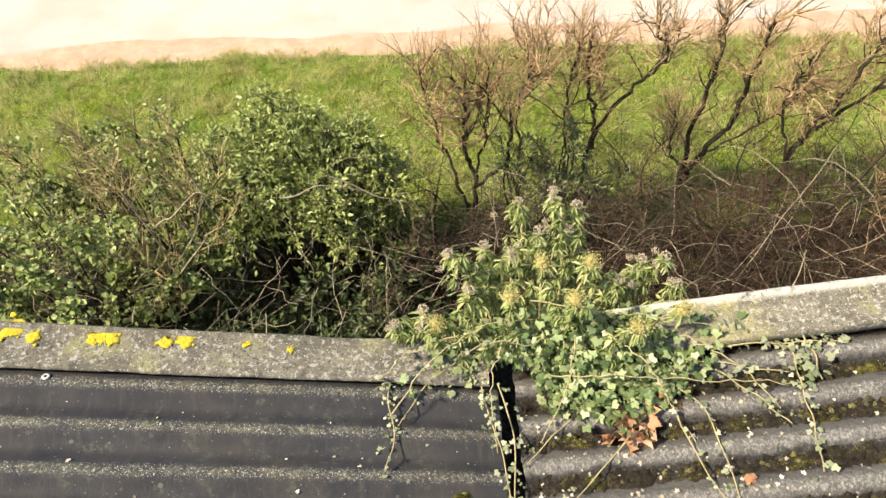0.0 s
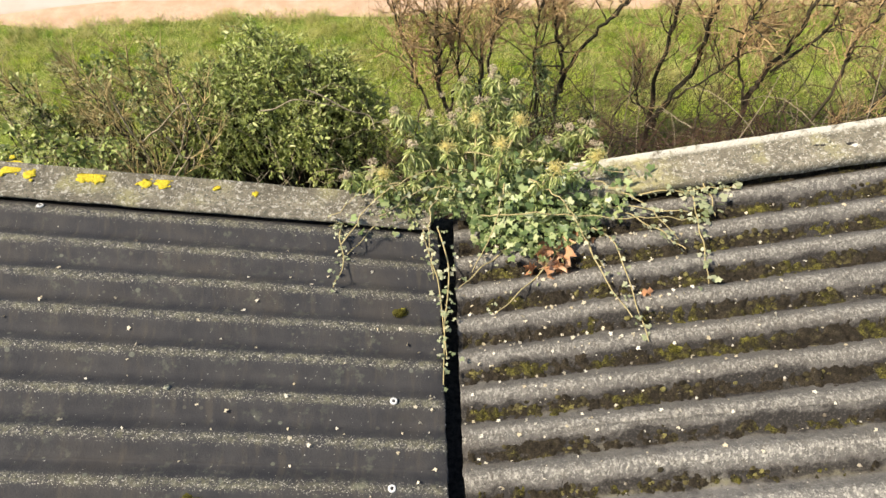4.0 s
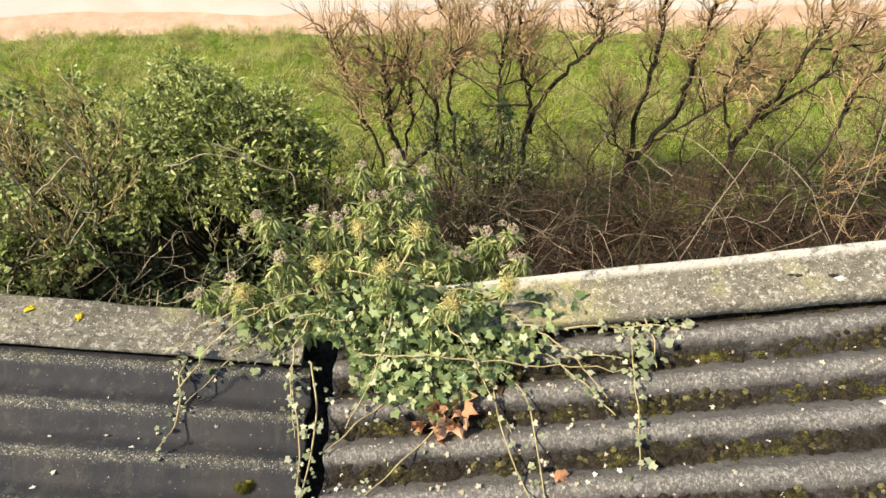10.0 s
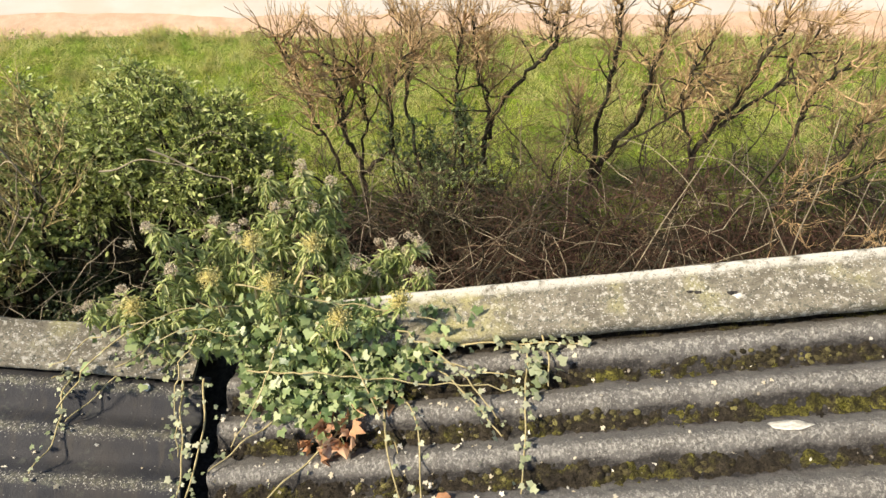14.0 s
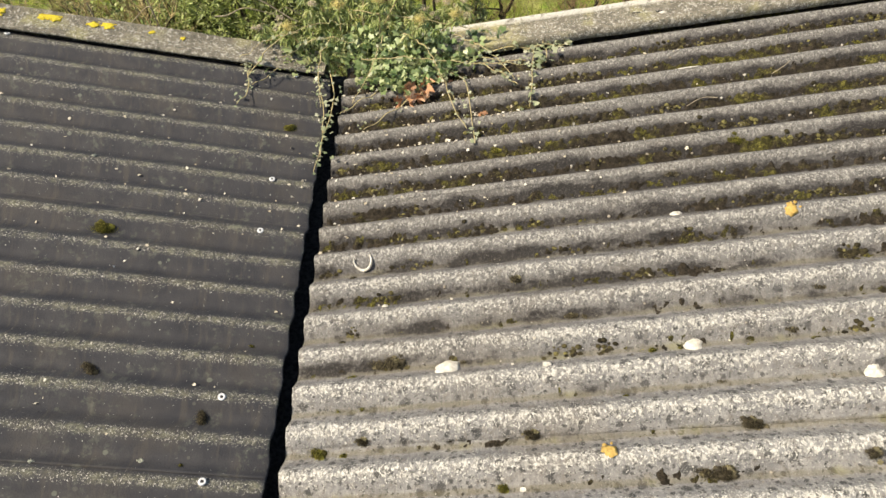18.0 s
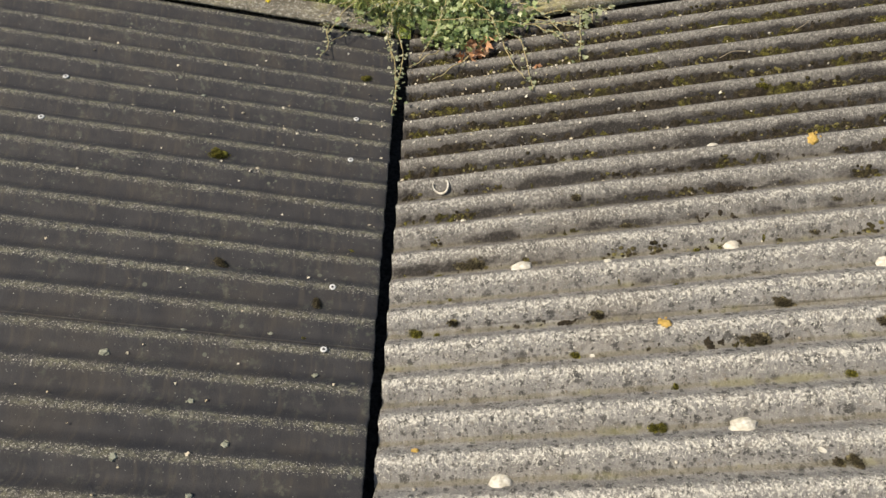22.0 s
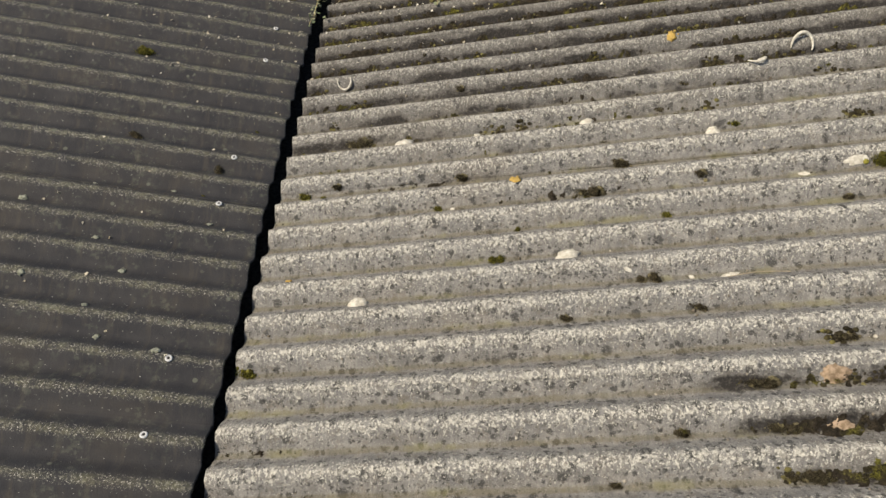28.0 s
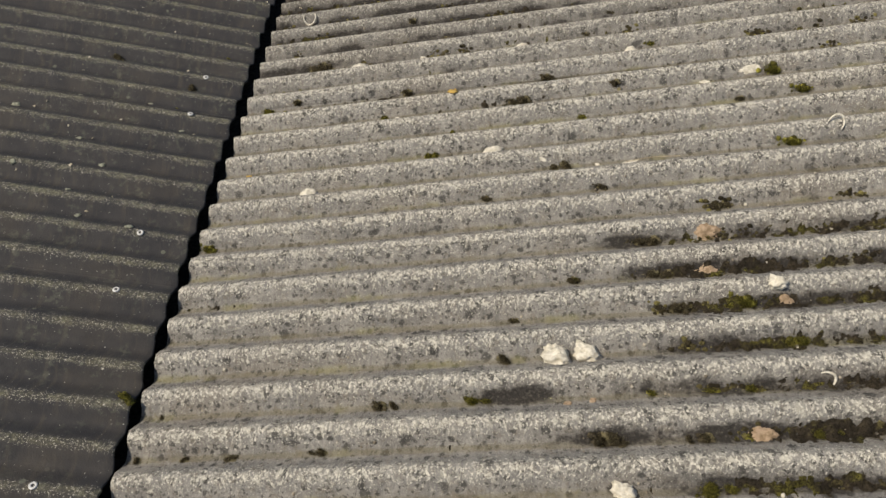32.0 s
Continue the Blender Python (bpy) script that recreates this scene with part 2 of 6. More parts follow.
def cement_dark():
    """Dark coated fibre cement with a dusty lichen band along each crest and pale specks."""
    n = Nodes("dark_coated_cement", 0.75, 0.25)
    s = n.add_split()
    turn = n.maths("MULTIPLY", n.maths("SUBTRACT", s.outputs[1], LEFT_CREST), 2 * math.pi / PITCH)
    crest = n.maths("COSINE", turn)
    mid = n.noise(9, 5, 0.6)
    streak = n.noise(45, 3, 0.6, n.scaled(1.0, 0.15, 0.15))
    col = n.mix(n.step(mid, 0.3, 0.7), (0.031, 0.031, 0.033), (0.049, 0.047, 0.046))
    col = n.mix(n.maths("MULTIPLY", n.step(n.noise(2.6, 4, 0.65), 0.48, 0.68), 0.5), col, (0.066, 0.057, 0.046))
    col = n.mix(n.maths("MULTIPLY", n.step(streak, 0.5, 0.72), 0.5), col, (0.075, 0.064, 0.05))
    ridge = n.step(n.maths("ADD", crest, n.maths("MULTIPLY", n.noise(7, 4), 0.8)), 1.02, 1.48)
    halo = n.maths("MULTIPLY", ridge, n.step(n.noise(24, 4, 0.6), 0.28, 0.72))
    halo = n.maths("MULTIPLY", halo, n.step(n.noise(60, 5, 0.75), 0.36, 0.58))
    col = n.mix(n.maths("MULTIPLY", halo, 0.85), col, (0.155, 0.148, 0.088))
    band = n.maths("MULTIPLY", ridge, n.step(n.noise(105, 4, 0.75), 0.53, 0.62))
    col = n.mix(n.maths("MULTIPLY", band, 0.6), col, (0.34, 0.32, 0.24))
    bits = n.maths("MULTIPLY", n.step(crest, 0.3, 1.0), n.step(n.noise(190, 3, 0.6), 0.59, 0.66))
    col = n.mix(n.maths("MULTIPLY", bits, 0.9), col, (0.55, 0.51, 0.42))
    edge = n.maths("MULTIPLY", n.step(n.noise(6, 3), 0.45, 0.65), n.step(n.noise(30, 4, 0.7), 0.5, 0.68))
    col = n.mix(n.maths("MULTIPLY", edge, 0.4), col, (0.15, 0.155, 0.11))
    for scale, size, colour in ((48.0, 0.12, (0.50, 0.48, 0.41)), (95.0, 0.17, (0.34, 0.325, 0.28)), (15.0, 0.16, (0.135, 0.14, 0.105)), (24.0, 0.20, (0.085, 0.08, 0.066))):
        far, tone = n.cells(scale)
        pick = n.add("ShaderNodeSeparateColor")
        n.link(tone, pick.inputs[0])
        dot = n.step(n.maths("SUBTRACT", n.maths("MULTIPLY", n.step(pick.outputs[1], 0.62, 1.0), size), far), 0.0, 0.04)
        col = n.mix(n.maths("MULTIPLY", dot, 0.8), col, colour)
    return n.done(col, n.maths("ADD", n.noise(140, 4, 0.7), n.noise(35, 4)), 0.5, 0.004)


def cement_cap():
    """Mossy, lichen-stained grey cement of the verge cappings."""
    n = Nodes("lichened_verge_cement", 0.92, 0.2)
    s = n.add_split()
    col = n.mix(n.step(n.noise(10, 5, 0.65), 0.32, 0.7), (0.135, 0.118, 0.085), (0.27, 0.24, 0.175))
    col = n.mix(n.maths("MULTIPLY", n.step(n.noise(90, 5, 0.75), 0.5, 0.62), 0.6), col, (0.10, 0.092, 0.07))
    col = n.mix(n.maths("MULTIPLY", n.step(n.noise(5, 4), 0.52, 0.72), 0.7), col, (0.29, 0.27, 0.11))
    col = n.mix(n.maths("MULTIPLY", n.step(n.noise(48, 4, 0.72), 0.53, 0.62), 0.8), col, (0.48, 0.45, 0.37))
    col = n.mix(n.maths("MULTIPLY", n.step(n.noise(58, 4, 0.7), 0.54, 0.63), 0.75), col, (0.075, 0.078, 0.058))
    far, tone = n.cells(26.0)
    pick = n.add("ShaderNodeSeparateColor")
    n.link(tone, pick.inputs[0])
    dot = n.step(n.maths("SUBTRACT", n.maths("MULTIPLY", n.step(pick.outputs[0], 0.55, 1.0), 0.25), far), 0.0, 0.14)
    dot = n.maths("MULTIPLY", dot, n.step(n.noise(120, 4, 0.7), 0.42, 0.56))
    col = n.mix(n.maths("MULTIPLY", dot, 0.75), col, (0.52, 0.50, 0.43))
    far, tone = n.cells(80.0)
    pick = n.add("ShaderNodeSeparateColor")
    n.link(tone, pick.inputs[0])
    dot = n.step(n.maths("SUBTRACT", n.maths("MULTIPLY", n.step(pick.outputs[0], 0.6, 1.0), 0.26), far), 0.0, 0.14)
    col = n.mix(n.maths("MULTIPLY", dot, 0.8), col, (0.60, 0.58, 0.50))
    for scale, size, tone in ((150.0, 0.34, (0.66, 0.63, 0.55)), (110.0, 0.30, (0.045, 0.042, 0.034))):
        far, hue = n.cells(scale)
        pick = n.add("ShaderNodeSeparateColor")
        n.link(hue, pick.inputs[0])
        dot = n.step(n.maths("SUBTRACT", n.maths("MULTIPLY", n.step(pick.outputs[1], 0.5, 1.0), size), far), 0.0, 0.08)
        col = n.mix(n.maths("MULTIPLY", dot, 0.85), col, tone)
    beside = n.maths("MULTIPLY", n.step(s.outputs[0], 0.55, 0.72), n.maths("SUBTRACT", 1.0, n.step(s.outputs[0], 0.76, 0.98)))
    bloom = n.maths("MULTIPLY", beside, n.step(n.noise(16, 5, 0.7), 0.36, 0.56))
    col = n.mix(n.maths("MULTIPLY", bloom, 0.6), col, (0.40, 0.36, 0.15))
    # pale far rim paints the light that the rounded edge catches
    lit_rim = n.maths("MULTIPLY", n.step(s.outputs[1], 1.505, 1.53), n.step(n.noise(25, 4), 0.3, 0.5))
    col = n.mix(n.maths("MULTIPLY", lit_rim, 0.8), col, (0.62, 0.59, 0.50))
    pit = n.step(n.noise(150, 4, 0.7), 0.54, 0.66)
    col = n.mix(n.maths("MULTIPLY", pit, 0.75), col, (0.06, 0.055, 0.045))
    return n.done(col, n.maths("ADD", n.noise(150, 4, 0.7), n.noise(30, 4)), 0.7, 0.006)


def leafy(name, rough, through, *stops, each=False, spec=0.4):
    n = Nodes(name, rough, spec)
    col = n.ramp(n.each() if each else n.island(), *stops)
    col = n.mix(n.maths("MULTIPLY", n.step(n.noise(90, 3), 0.45, 0.75), 0.35), col, stops[-1][1])
    return n.done(col, n.noise(220, 2), 0.25, 0.002, through)


def barky(name, dark, light, scale=60.0, each=False):
    n = Nodes(name, 0.9, 0.15)
    col = n.mix(n.step(n.noise(scale, 4, 0.65), 0.35, 0.68), dark, light)
    col = n.mix(n.maths("MULTIPLY", n.each() if each else n.island(), 0.6), col, light)
    return n.done(col, n.noise(scale * 2, 4, 0.7), 0.6, 0.004)


def mossy(name, *stops):
    n = Nodes(name, 1.0, 0.1)
    col = n.ramp(n.island(), *stops)
    col = n.mix(n.step(n.noise(130, 4, 0.7), 0.45, 0.72), col, stops[0][1])
    return n.done(col, n.noise(260, 4, 0.8), 1.0, 0.006)


def plain(name, a, b, scale, rough=0.8, bump=0.4):
    n = Nodes(name, rough, 0.3)
    return n.done(n.mix(n.step(n.noise(scale, 5, 0.65), 0.32, 0.68), a, b), n.noise(scale * 3, 4, 0.7), bump, 0.004)


def soil_under_grass():
    n = Nodes("turf_soil", 1.0, 0.1)
    s = n.add_split()
    col = n.mix(n.step(n.noise(9, 5, 0.65), 0.35, 0.65), (0.030, 0.026, 0.014), (0.065, 0.048, 0.028))
    turf = n.mix(n.step(n.noise(40, 5, 0.7), 0.35, 0.65), (0.10, 0.135, 0.024), (0.25, 0.30, 0.06))
    col = n.mix(n.step(n.maths("ADD", s.outputs[1], n.noise(3, 4, 0.6)), 4.6, 5.0), col, turf)
    return n.done(col, n.noise(60, 5, 0.7), 1.0, 0.02)


def sandy():
    n = Nodes("sandy_verge", 1.0, 0.1)
    col = n.mix(n.step(n.noise(4, 5, 0.65), 0.35, 0.68), (0.47, 0.315, 0.205), (0.55, 0.40, 0.28))
    col = n.mix(n.step(n.noise(70, 4, 0.75), 0.56, 0.72), col, (0.34, 0.22, 0.14))
    return n.done(col, n.noise(90, 5, 0.7), 0.8, 0.01)


def pale_track():
    n = Nodes("pale_concrete_track", 0.9, 0.2)
    col = n.mix(n.step(n.noise(1.1, 4, 0.6), 0.4, 0.66), (0.50, 0.45, 0.385), (0.48, 0.40, 0.32))
    col = n.mix(n.maths("MULTIPLY", n.step(n.noise(45, 4, 0.75), 0.58, 0.72), 0.4), col, (0.41, 0.345, 0.28))
    return n.done(col, n.noise(80, 5, 0.7), 0.5, 0.005)


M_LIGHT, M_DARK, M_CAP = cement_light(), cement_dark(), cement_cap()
M_IVY = leafy("ivy_leaf", 0.5, 0.25, (0.0, (0.07, 0.115, 0.032)), (0.5, (0.22, 0.29, 0.10)), (0.85, (0.36, 0.40, 0.18)), (1.0, (0.48, 0.48, 0.25)))
M_IVY_BIG = leafy("broad_ivy_leaf", 0.38, 0.22, (0.0, (0.075, 0.13, 0.042)), (0.4, (0.23, 0.31, 0.11)), (0.8, (0.37, 0.43, 0.19)), (1.0, (0.48, 0.50, 0.28)), each=True)
M_IVY_TOP = leafy("flowering_ivy_leaf", 0.5, 0.3, (0.0, (0.10, 0.15, 0.035)), (0.4, (0.34, 0.40, 0.12)), (0.8, (0.50, 0.53, 0.21)), (1.0, (0.66, 0.62, 0.31)))
M_IVY_PALE = leafy("pale_runner_leaf", 0.5, 0.2, (0.0, (0.18, 0.22, 0.10)), (0.5, (0.34, 0.36, 0.20)), (1.0, (0.54, 0.52, 0.35)))
M_VINE = barky("ivy_vine", (0.26, 0.20, 0.08), (0.50, 0.42, 0.22), 80)
M_UMBEL = leafy("ivy_flower", 0.8, 0.1, (0.0, (0.42, 0.36, 0.10)), (0.6, (0.60, 0.51, 0.17)), (1.0, (0.70, 0.60, 0.28)))
M_BERRY = leafy("ivy_berry", 0.7, 0.0, (0.0, (0.34, 0.26, 0.16)), (0.6, (0.50, 0.41, 0.28)), (1.0, (0.64, 0.55, 0.40)))
M_DEAD = leafy("dead_leaf", 0.7, 0.25, (0.0, (0.40, 0.18, 0.08)), (0.6, (0.60, 0.32, 0.16)), (1.0, (0.74, 0.50, 0.32)), each=True)
M_LITTER = leafy("leaf_litter", 0.8, 0.1, (0.0, (0.40, 0.33, 0.20)), (0.6, (0.60, 0.53, 0.38)), (1.0, (0.72, 0.67, 0.54)))
M_PRIVET = leafy("narrow_hedge_leaf", 0.45, 0.3, (0.0, (0.10, 0.14, 0.03)), (0.4, (0.31, 0.37, 0.09)), (0.8, (0.46, 0.52, 0.16)), (1.0, (0.62, 0.62, 0.29)))
M_BRAMBLE = leafy("bramble_leaf", 0.48, 0.25, (0.0, (0.085, 0.12, 0.035)), (0.4, (0.25, 0.32, 0.085)), (0.8, (0.43, 0.50, 0.15)), (1.0, (0.64, 0.64, 0.29)))
M_OLIVE = leafy("small_olive_leaf", 0.55, 0.3, (0.0, (0.13, 0.13, 0.045)), (0.5, (0.32, 0.32, 0.12)), (1.0, (0.58, 0.54, 0.29)))
M_ROUGH = leafy("rough_grass_blade", 0.7, 0.3, (0.0, (0.06, 0.065, 0.018)), (0.5, (0.15, 0.15, 0.045)), (0.9, (0.28, 0.26, 0.09)), (1.0, (0.46, 0.40, 0.20)))
# hedge leaf darkened to paint the shade low behind the shed
M_SHADED_LEAF = leafy("shaded_evergreen_leaf", 0.4, 0.12, (0.0, (0.022, 0.045, 0.014)), (0.5, (0.055, 0.085, 0.028)), (0.9, (0.12, 0.15, 0.05)), (1.0, (0.28, 0.28, 0.11)))
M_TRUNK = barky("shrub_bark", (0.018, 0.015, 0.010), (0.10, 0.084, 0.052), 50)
M_TWIG = barky("brown_twig", (0.18, 0.115, 0.052), (0.64, 0.45, 0.235), 40)
M_GREY_TWIG = barky("grey_twig", (0.16, 0.12, 0.048), (0.58, 0.46, 0.22), 40)
M_STRAW = barky("dry_stem", (0.15, 0.118, 0.075), (0.46, 0.385, 0.26), 30)
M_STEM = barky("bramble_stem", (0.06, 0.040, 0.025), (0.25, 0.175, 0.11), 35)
M_GRIT = leafy("pale_grit", 0.9, 0.0, (0.0, (0.10, 0.08, 0.055)), (0.6, (0.26, 0.22, 0.16)), (1.0, (0.60, 0.56, 0.46)))
# reddish-brown stem, darkened to hold the deep shade of the hedge bottom
M_SHADED_RUST = barky("shaded_rusty_stem", (0.018, 0.011, 0.008), (0.125, 0.070, 0.048), 30)
def grassy(name, *stops):
    """Blades of mixed green, with faded and dry patches over the ground."""
    n = Nodes(name, 0.6, 0.25)
    col = n.ramp(n.island(), *stops)
    dry = n.step(n.maths("ADD", n.noise(1.3, 4, 0.6), n.maths("MULTIPLY", n.noise(6, 3), 0.35)), 0.56, 0.76)
    dry = n.maths("MAXIMUM", dry, n.step(n.maths("ADD", n.axis(1), n.maths("MULTIPLY", n.noise(5, 4, 0.7), 1.6)), 7.3, 8.1))
    col = n.mix(n.maths("MULTIPLY", dry, 0.7), col, (0.64, 0.59, 0.27))
    deep = n.step(n.noise(3.4, 4, 0.7), 0.52, 0.62)
    col = n.mix(n.maths("MULTIPLY", deep, 0.65), col, (0.24, 0.42, 0.035))
    # dark blotches paint the shading between lumps of grass
    clod = n.step(n.noise(8.5, 3, 0.6), 0.50, 0.64)
    col = n.mix(n.maths("MULTIPLY", clod, 0.55), col, (0.12, 0.17, 0.03))
    return n.done(col, None, through=0.42)


M_GRASS = grassy("grass_blade", (0.0, (0.22, 0.30, 0.03)), (0.5, (0.52, 0.63, 0.07)), (0.85, (0.68, 0.74, 0.15)), (1.0, (0.76, 0.70, 0.34)))
M_DRY_GRASS = grassy("faded_grass_blade", (0.0, (0.28, 0.30, 0.06)), (0.6, (0.48, 0.46, 0.16)), (1.0, (0.68, 0.59, 0.30)))
M_MOSS = mossy("green_moss", (0.0, (0.045, 0.040, 0.014)), (0.45, (0.13, 0.12, 0.028)), (0.8, (0.27, 0.26, 0.05)), (1.0, (0.48, 0.44, 0.09)))
def moss_bed():
    n = Nodes("mossy_trough", 1.0, 0.1)
    small, large = n.noise(34, 6, 0.78), n.noise(7, 4, 0.6)
    brown = n.ramp(small, (0.30, (0.018, 0.015, 0.012)), (0.50, (0.044, 0.036, 0.026)), (0.64, (0.085, 0.068, 0.044)), (0.76, (0.19, 0.145, 0.09)))
    green = n.ramp(small, (0.32, (0.022, 0.019, 0.009)), (0.48, (0.075, 0.068, 0.020)), (0.60, (0.17, 0.155, 0.036)), (0.74, (0.40, 0.36, 0.075)))
    col = n.mix(n.step(n.maths("ADD", large, n.maths("MULTIPLY", small, 0.35)), 0.66, 0.81), brown, green)
    col = n.mix(n.step(n.noise(190, 4, 0.75), 0.46, 0.64), col, (0.02, 0.017, 0.01))
    return n.done(col, n.noise(320, 4, 0.8), 1.0, 0.006)


M_BED = moss_bed()
M_MOSS_DARK = mossy("brown_moss", (0.0, (0.040, 0.034, 0.024)), (0.5, (0.105, 0.088, 0.055)), (0.85, (0.20, 0.17, 0.10)), (1.0, (0.34, 0.30, 0.15)))
M_CUSHION = mossy("trough_moss", (0.0, (0.024, 0.020, 0.013)), (0.5, (0.062, 0.052, 0.027)), (0.85, (0.12, 0.102, 0.044)), (1.0, (0.27, 0.24, 0.085)))
M_SMEAR = plain("pale_algae", (0.28, 0.27, 0.14), (0.46, 0.44, 0.24), 60, 0.95, 0.6)
M_SHELL = plain("bleached_shell", (0.48, 0.44, 0.34), (0.76, 0.72, 0.61), 70, 0.8, 0.8)
M_TAN = plain("tan_crumb", (0.24, 0.17, 0.10), (0.46, 0.34, 0.23), 70, 0.9, 0.8)
M_LICHEN = plain("yellow_lichen", (0.50, 0.38, 0.03), (0.80, 0.64, 0.05), 160, 0.95, 0.9)
M_ORANGE = plain("orange_lichen", (0.42, 0.27, 0.06), (0.62, 0.42, 0.13), 90, 0.95, 0.9)
M_PALE_LICHEN = plain("pale_lichen", (0.24, 0.25, 0.18), (0.42, 0.42, 0.32), 120, 0.95, 0.9)
M_STEEL = plain("dull_zinc_washer", (0.55, 0.54, 0.50), (0.75, 0.74, 0.70), 200, 0.45, 0.2)
M_RUBBER = plain("dark_bolt_head", (0.02, 0.02, 0.02), (0.06, 0.055, 0.05), 200, 0.6, 0.2)
M_GUNK = plain("gutter_silt", (0.010, 0.010, 0.009), (0.055, 0.048, 0.040), 55, 0.9, 1.0)
M_WALL = plain("rendered_wall", (0.28, 0.26, 0.22), (0.38, 0.35, 0.30), 6, 0.95, 0.4)
M_SOIL, M_SAND, M_TRACK = soil_under_grass(), sandy(), pale_track()


# ---- mesh helpers ----
def thing(name, label, category, group="", kind="", at=(0, 0, 0)):
    ob = new(name)
    ob.location = at
    ob.empty_display_size = 0.05
    return tagged(ob, label, category, group, kind)


def mesh_from(name, verts, faces, mat, smooth=True):
    me = bpy.data.meshes.new(name)
    me.from_pydata([tuple(v) for v in np.asarray(verts, float).tolist()] if len(verts) else [], [], [tuple(f) for f in faces])
    me.materials.append(mat)
    if smooth:
        me.polygons.foreach_set("use_smooth", np.ones(len(me.polygons), bool))
    me.update()
    return me


def part(name, me, parent=None, label="", kind=""):
    ob = new(name, me)
    if parent is not None:
        ob.parent = parent
        ob.location = -Vector(parent.location) if parent.data is None and parent.parent is None else (0, 0, 0)
    return tagged(ob, label, kind=kind)


class Bag:
    """Collects vertices and faces for one mesh."""

    def __init__(self):
        self.v, self.f, self.n = [], [], 0

    def add(self, verts, faces):
        verts = np.asarray(verts, float)
        self.v.append(verts)
        self.f.extend((np.asarray(f) + self.n).tolist() for f in faces)
        self.n += len(verts)

    def many(self, verts, faces, turns, places):
        """Copies of one small shape: turns (k, 3, 3) and places (k, 3)."""
        verts, faces = np.asarray(verts, float), np.asarray(faces)
        all_v = np.einsum("kij,nj->kni", turns, verts) + np.asarray(places)[:, None]
        offs = self.n + np.arange(len(places)) * len(verts)
        self.v.append(all_v.reshape(-1, 3))
        self.f.extend((offs[:, None, None] + faces[None]).reshape(-1, faces.shape[1]).tolist())
        self.n += len(places) * len(verts)

    def tube(self, pts, radii, sides=4):
        pts = np.asarray(pts, float)
        radii = np.broadcast_to(radii, len(pts))
        tang = np.gradient(pts, axis=0)
        tang /= np.linalg.norm(tang, axis=1, keepdims=True) + 1e-9
        ref = np.array([0.31, 0.55, 0.77]) if abs(tang[0] @ [0.31, 0.55, 0.77]) < 0.9 else np.array([1.0, 0, 0])
        a = np.cross(tang, ref)
        a /= np.linalg.norm(a, axis=1, keepdims=True) + 1e-9
        b = np.cross(tang, a)
        ang = np.arange(sides) * 2 * np.pi / sides
        ring = pts[:, None] + radii[:, None, None] * (np.cos(ang)[None, :, None] * a[:, None] + np.sin(ang)[None, :, None] * b[:, None])
        k = len(pts)
        i, j = np.meshgrid(np.arange(k - 1), np.arange(sides), indexing="ij")
        q = np.stack([i * sides + j, i * sides + (j + 1) % sides, (i + 1) * sides + (j + 1) % sides, (i + 1) * sides + j], -1).reshape(-1, 4)
        self.v.append(ring.reshape(-1, 3))
        self.f.extend((q + self.n).tolist())
        self.n += k * sides

    def mesh(self, name, mat, smooth=True):
        return mesh_from(name, np.concatenate(self.v) if self.v else np.zeros((0, 3)), self.f, mat, smooth)


def turns_for(heads, roll=None, size=1.0, rng=np.random):
    """Rotation-scale matrices whose y axis points along heads, with a random roll about it."""
    heads = np.asarray(heads, float)
    y = heads / (np.linalg.norm(heads, axis=1, keepdims=True) + 1e-9)
    ref = np.where(np.abs(y[:, 2:3]) > 0.95, [[1.0, 0, 0]], [[0, 0, 1.0]])
    x = np.cross(y, ref)
    x /= np.linalg.norm(x, axis=1, keepdims=True)
    z = np.cross(x, y)
    if roll is not None:
        c, s = np.cos(roll)[:, None], np.sin(roll)[:, None]
        x, z = c * x + s * z, c * z - s * x
    return np.stack([x, y, z], -1) * np.broadcast_to(np.asarray(size, float).reshape(-1, 1, 1), (len(y), 1, 1))


def smooth_path(pts, n=12):
    """A Catmull-Rom line through a few points."""
    p = np.asarray(pts, float)
    p = np.vstack([2 * p[0] - p[1], p, 2 * p[-1] - p[-2]])
    out = []
    for i in range(1, len(p) - 2):
        for u in np.linspace(0, 1, n, endpoint=False):
            a, b, c, d = p[i - 1], p[i], p[i + 1], p[i + 2]
            out.append(0.5 * (2 * b + (c - a) * u + (2 * a - 5 * b + 4 * c - d) * u**2 + (3 * b - a - 3 * c + d) * u**3))
    return np.array(out + [p[-2]])


def ico(sub=1):
    bm = bmesh.new()
    bmesh.ops.create_icosphere(bm, subdivisions=sub, radius=1.0)
    v, f = np.array([x.co[:] for x in bm.verts]), np.array([[w.index for w in q.verts] for q in bm.faces])
    bm.free()
    return v, f


ICO1 = ico(1)
# leaf shapes lie along +y, with the midrib folded down
LEAF_NARROW = (np.array([[0, 0, 0], [0.16, 0.3, 0.05], [0.15, 0.62, 0.03], [0, 1, -0.10], [-0.15, 0.62, 0.03], [-0.16, 0.3, 0.05], [0, 0.48, -0.03]]), np.array([[0, 1, 6], [1, 2, 6], [2, 3, 6], [3, 4, 6], [4, 5, 6], [5, 0, 6]]))
LEAF_ROUND = (np.array([[0, 0, 0], [0.32, 0.25, 0.07], [0.34, 0.6, 0.05], [0, 1, -0.08], [-0.34, 0.6, 0.05], [-0.32, 0.25, 0.07], [0, 0.5, -0.03]]), LEAF_NARROW[1])
BLADE = (np.array([[-0.5, 0, 0], [0.5, 0, 0], [0.36, 0.55, 0.06], [-0.36, 0.55, 0.06], [0, 1, 0.25]]), None)


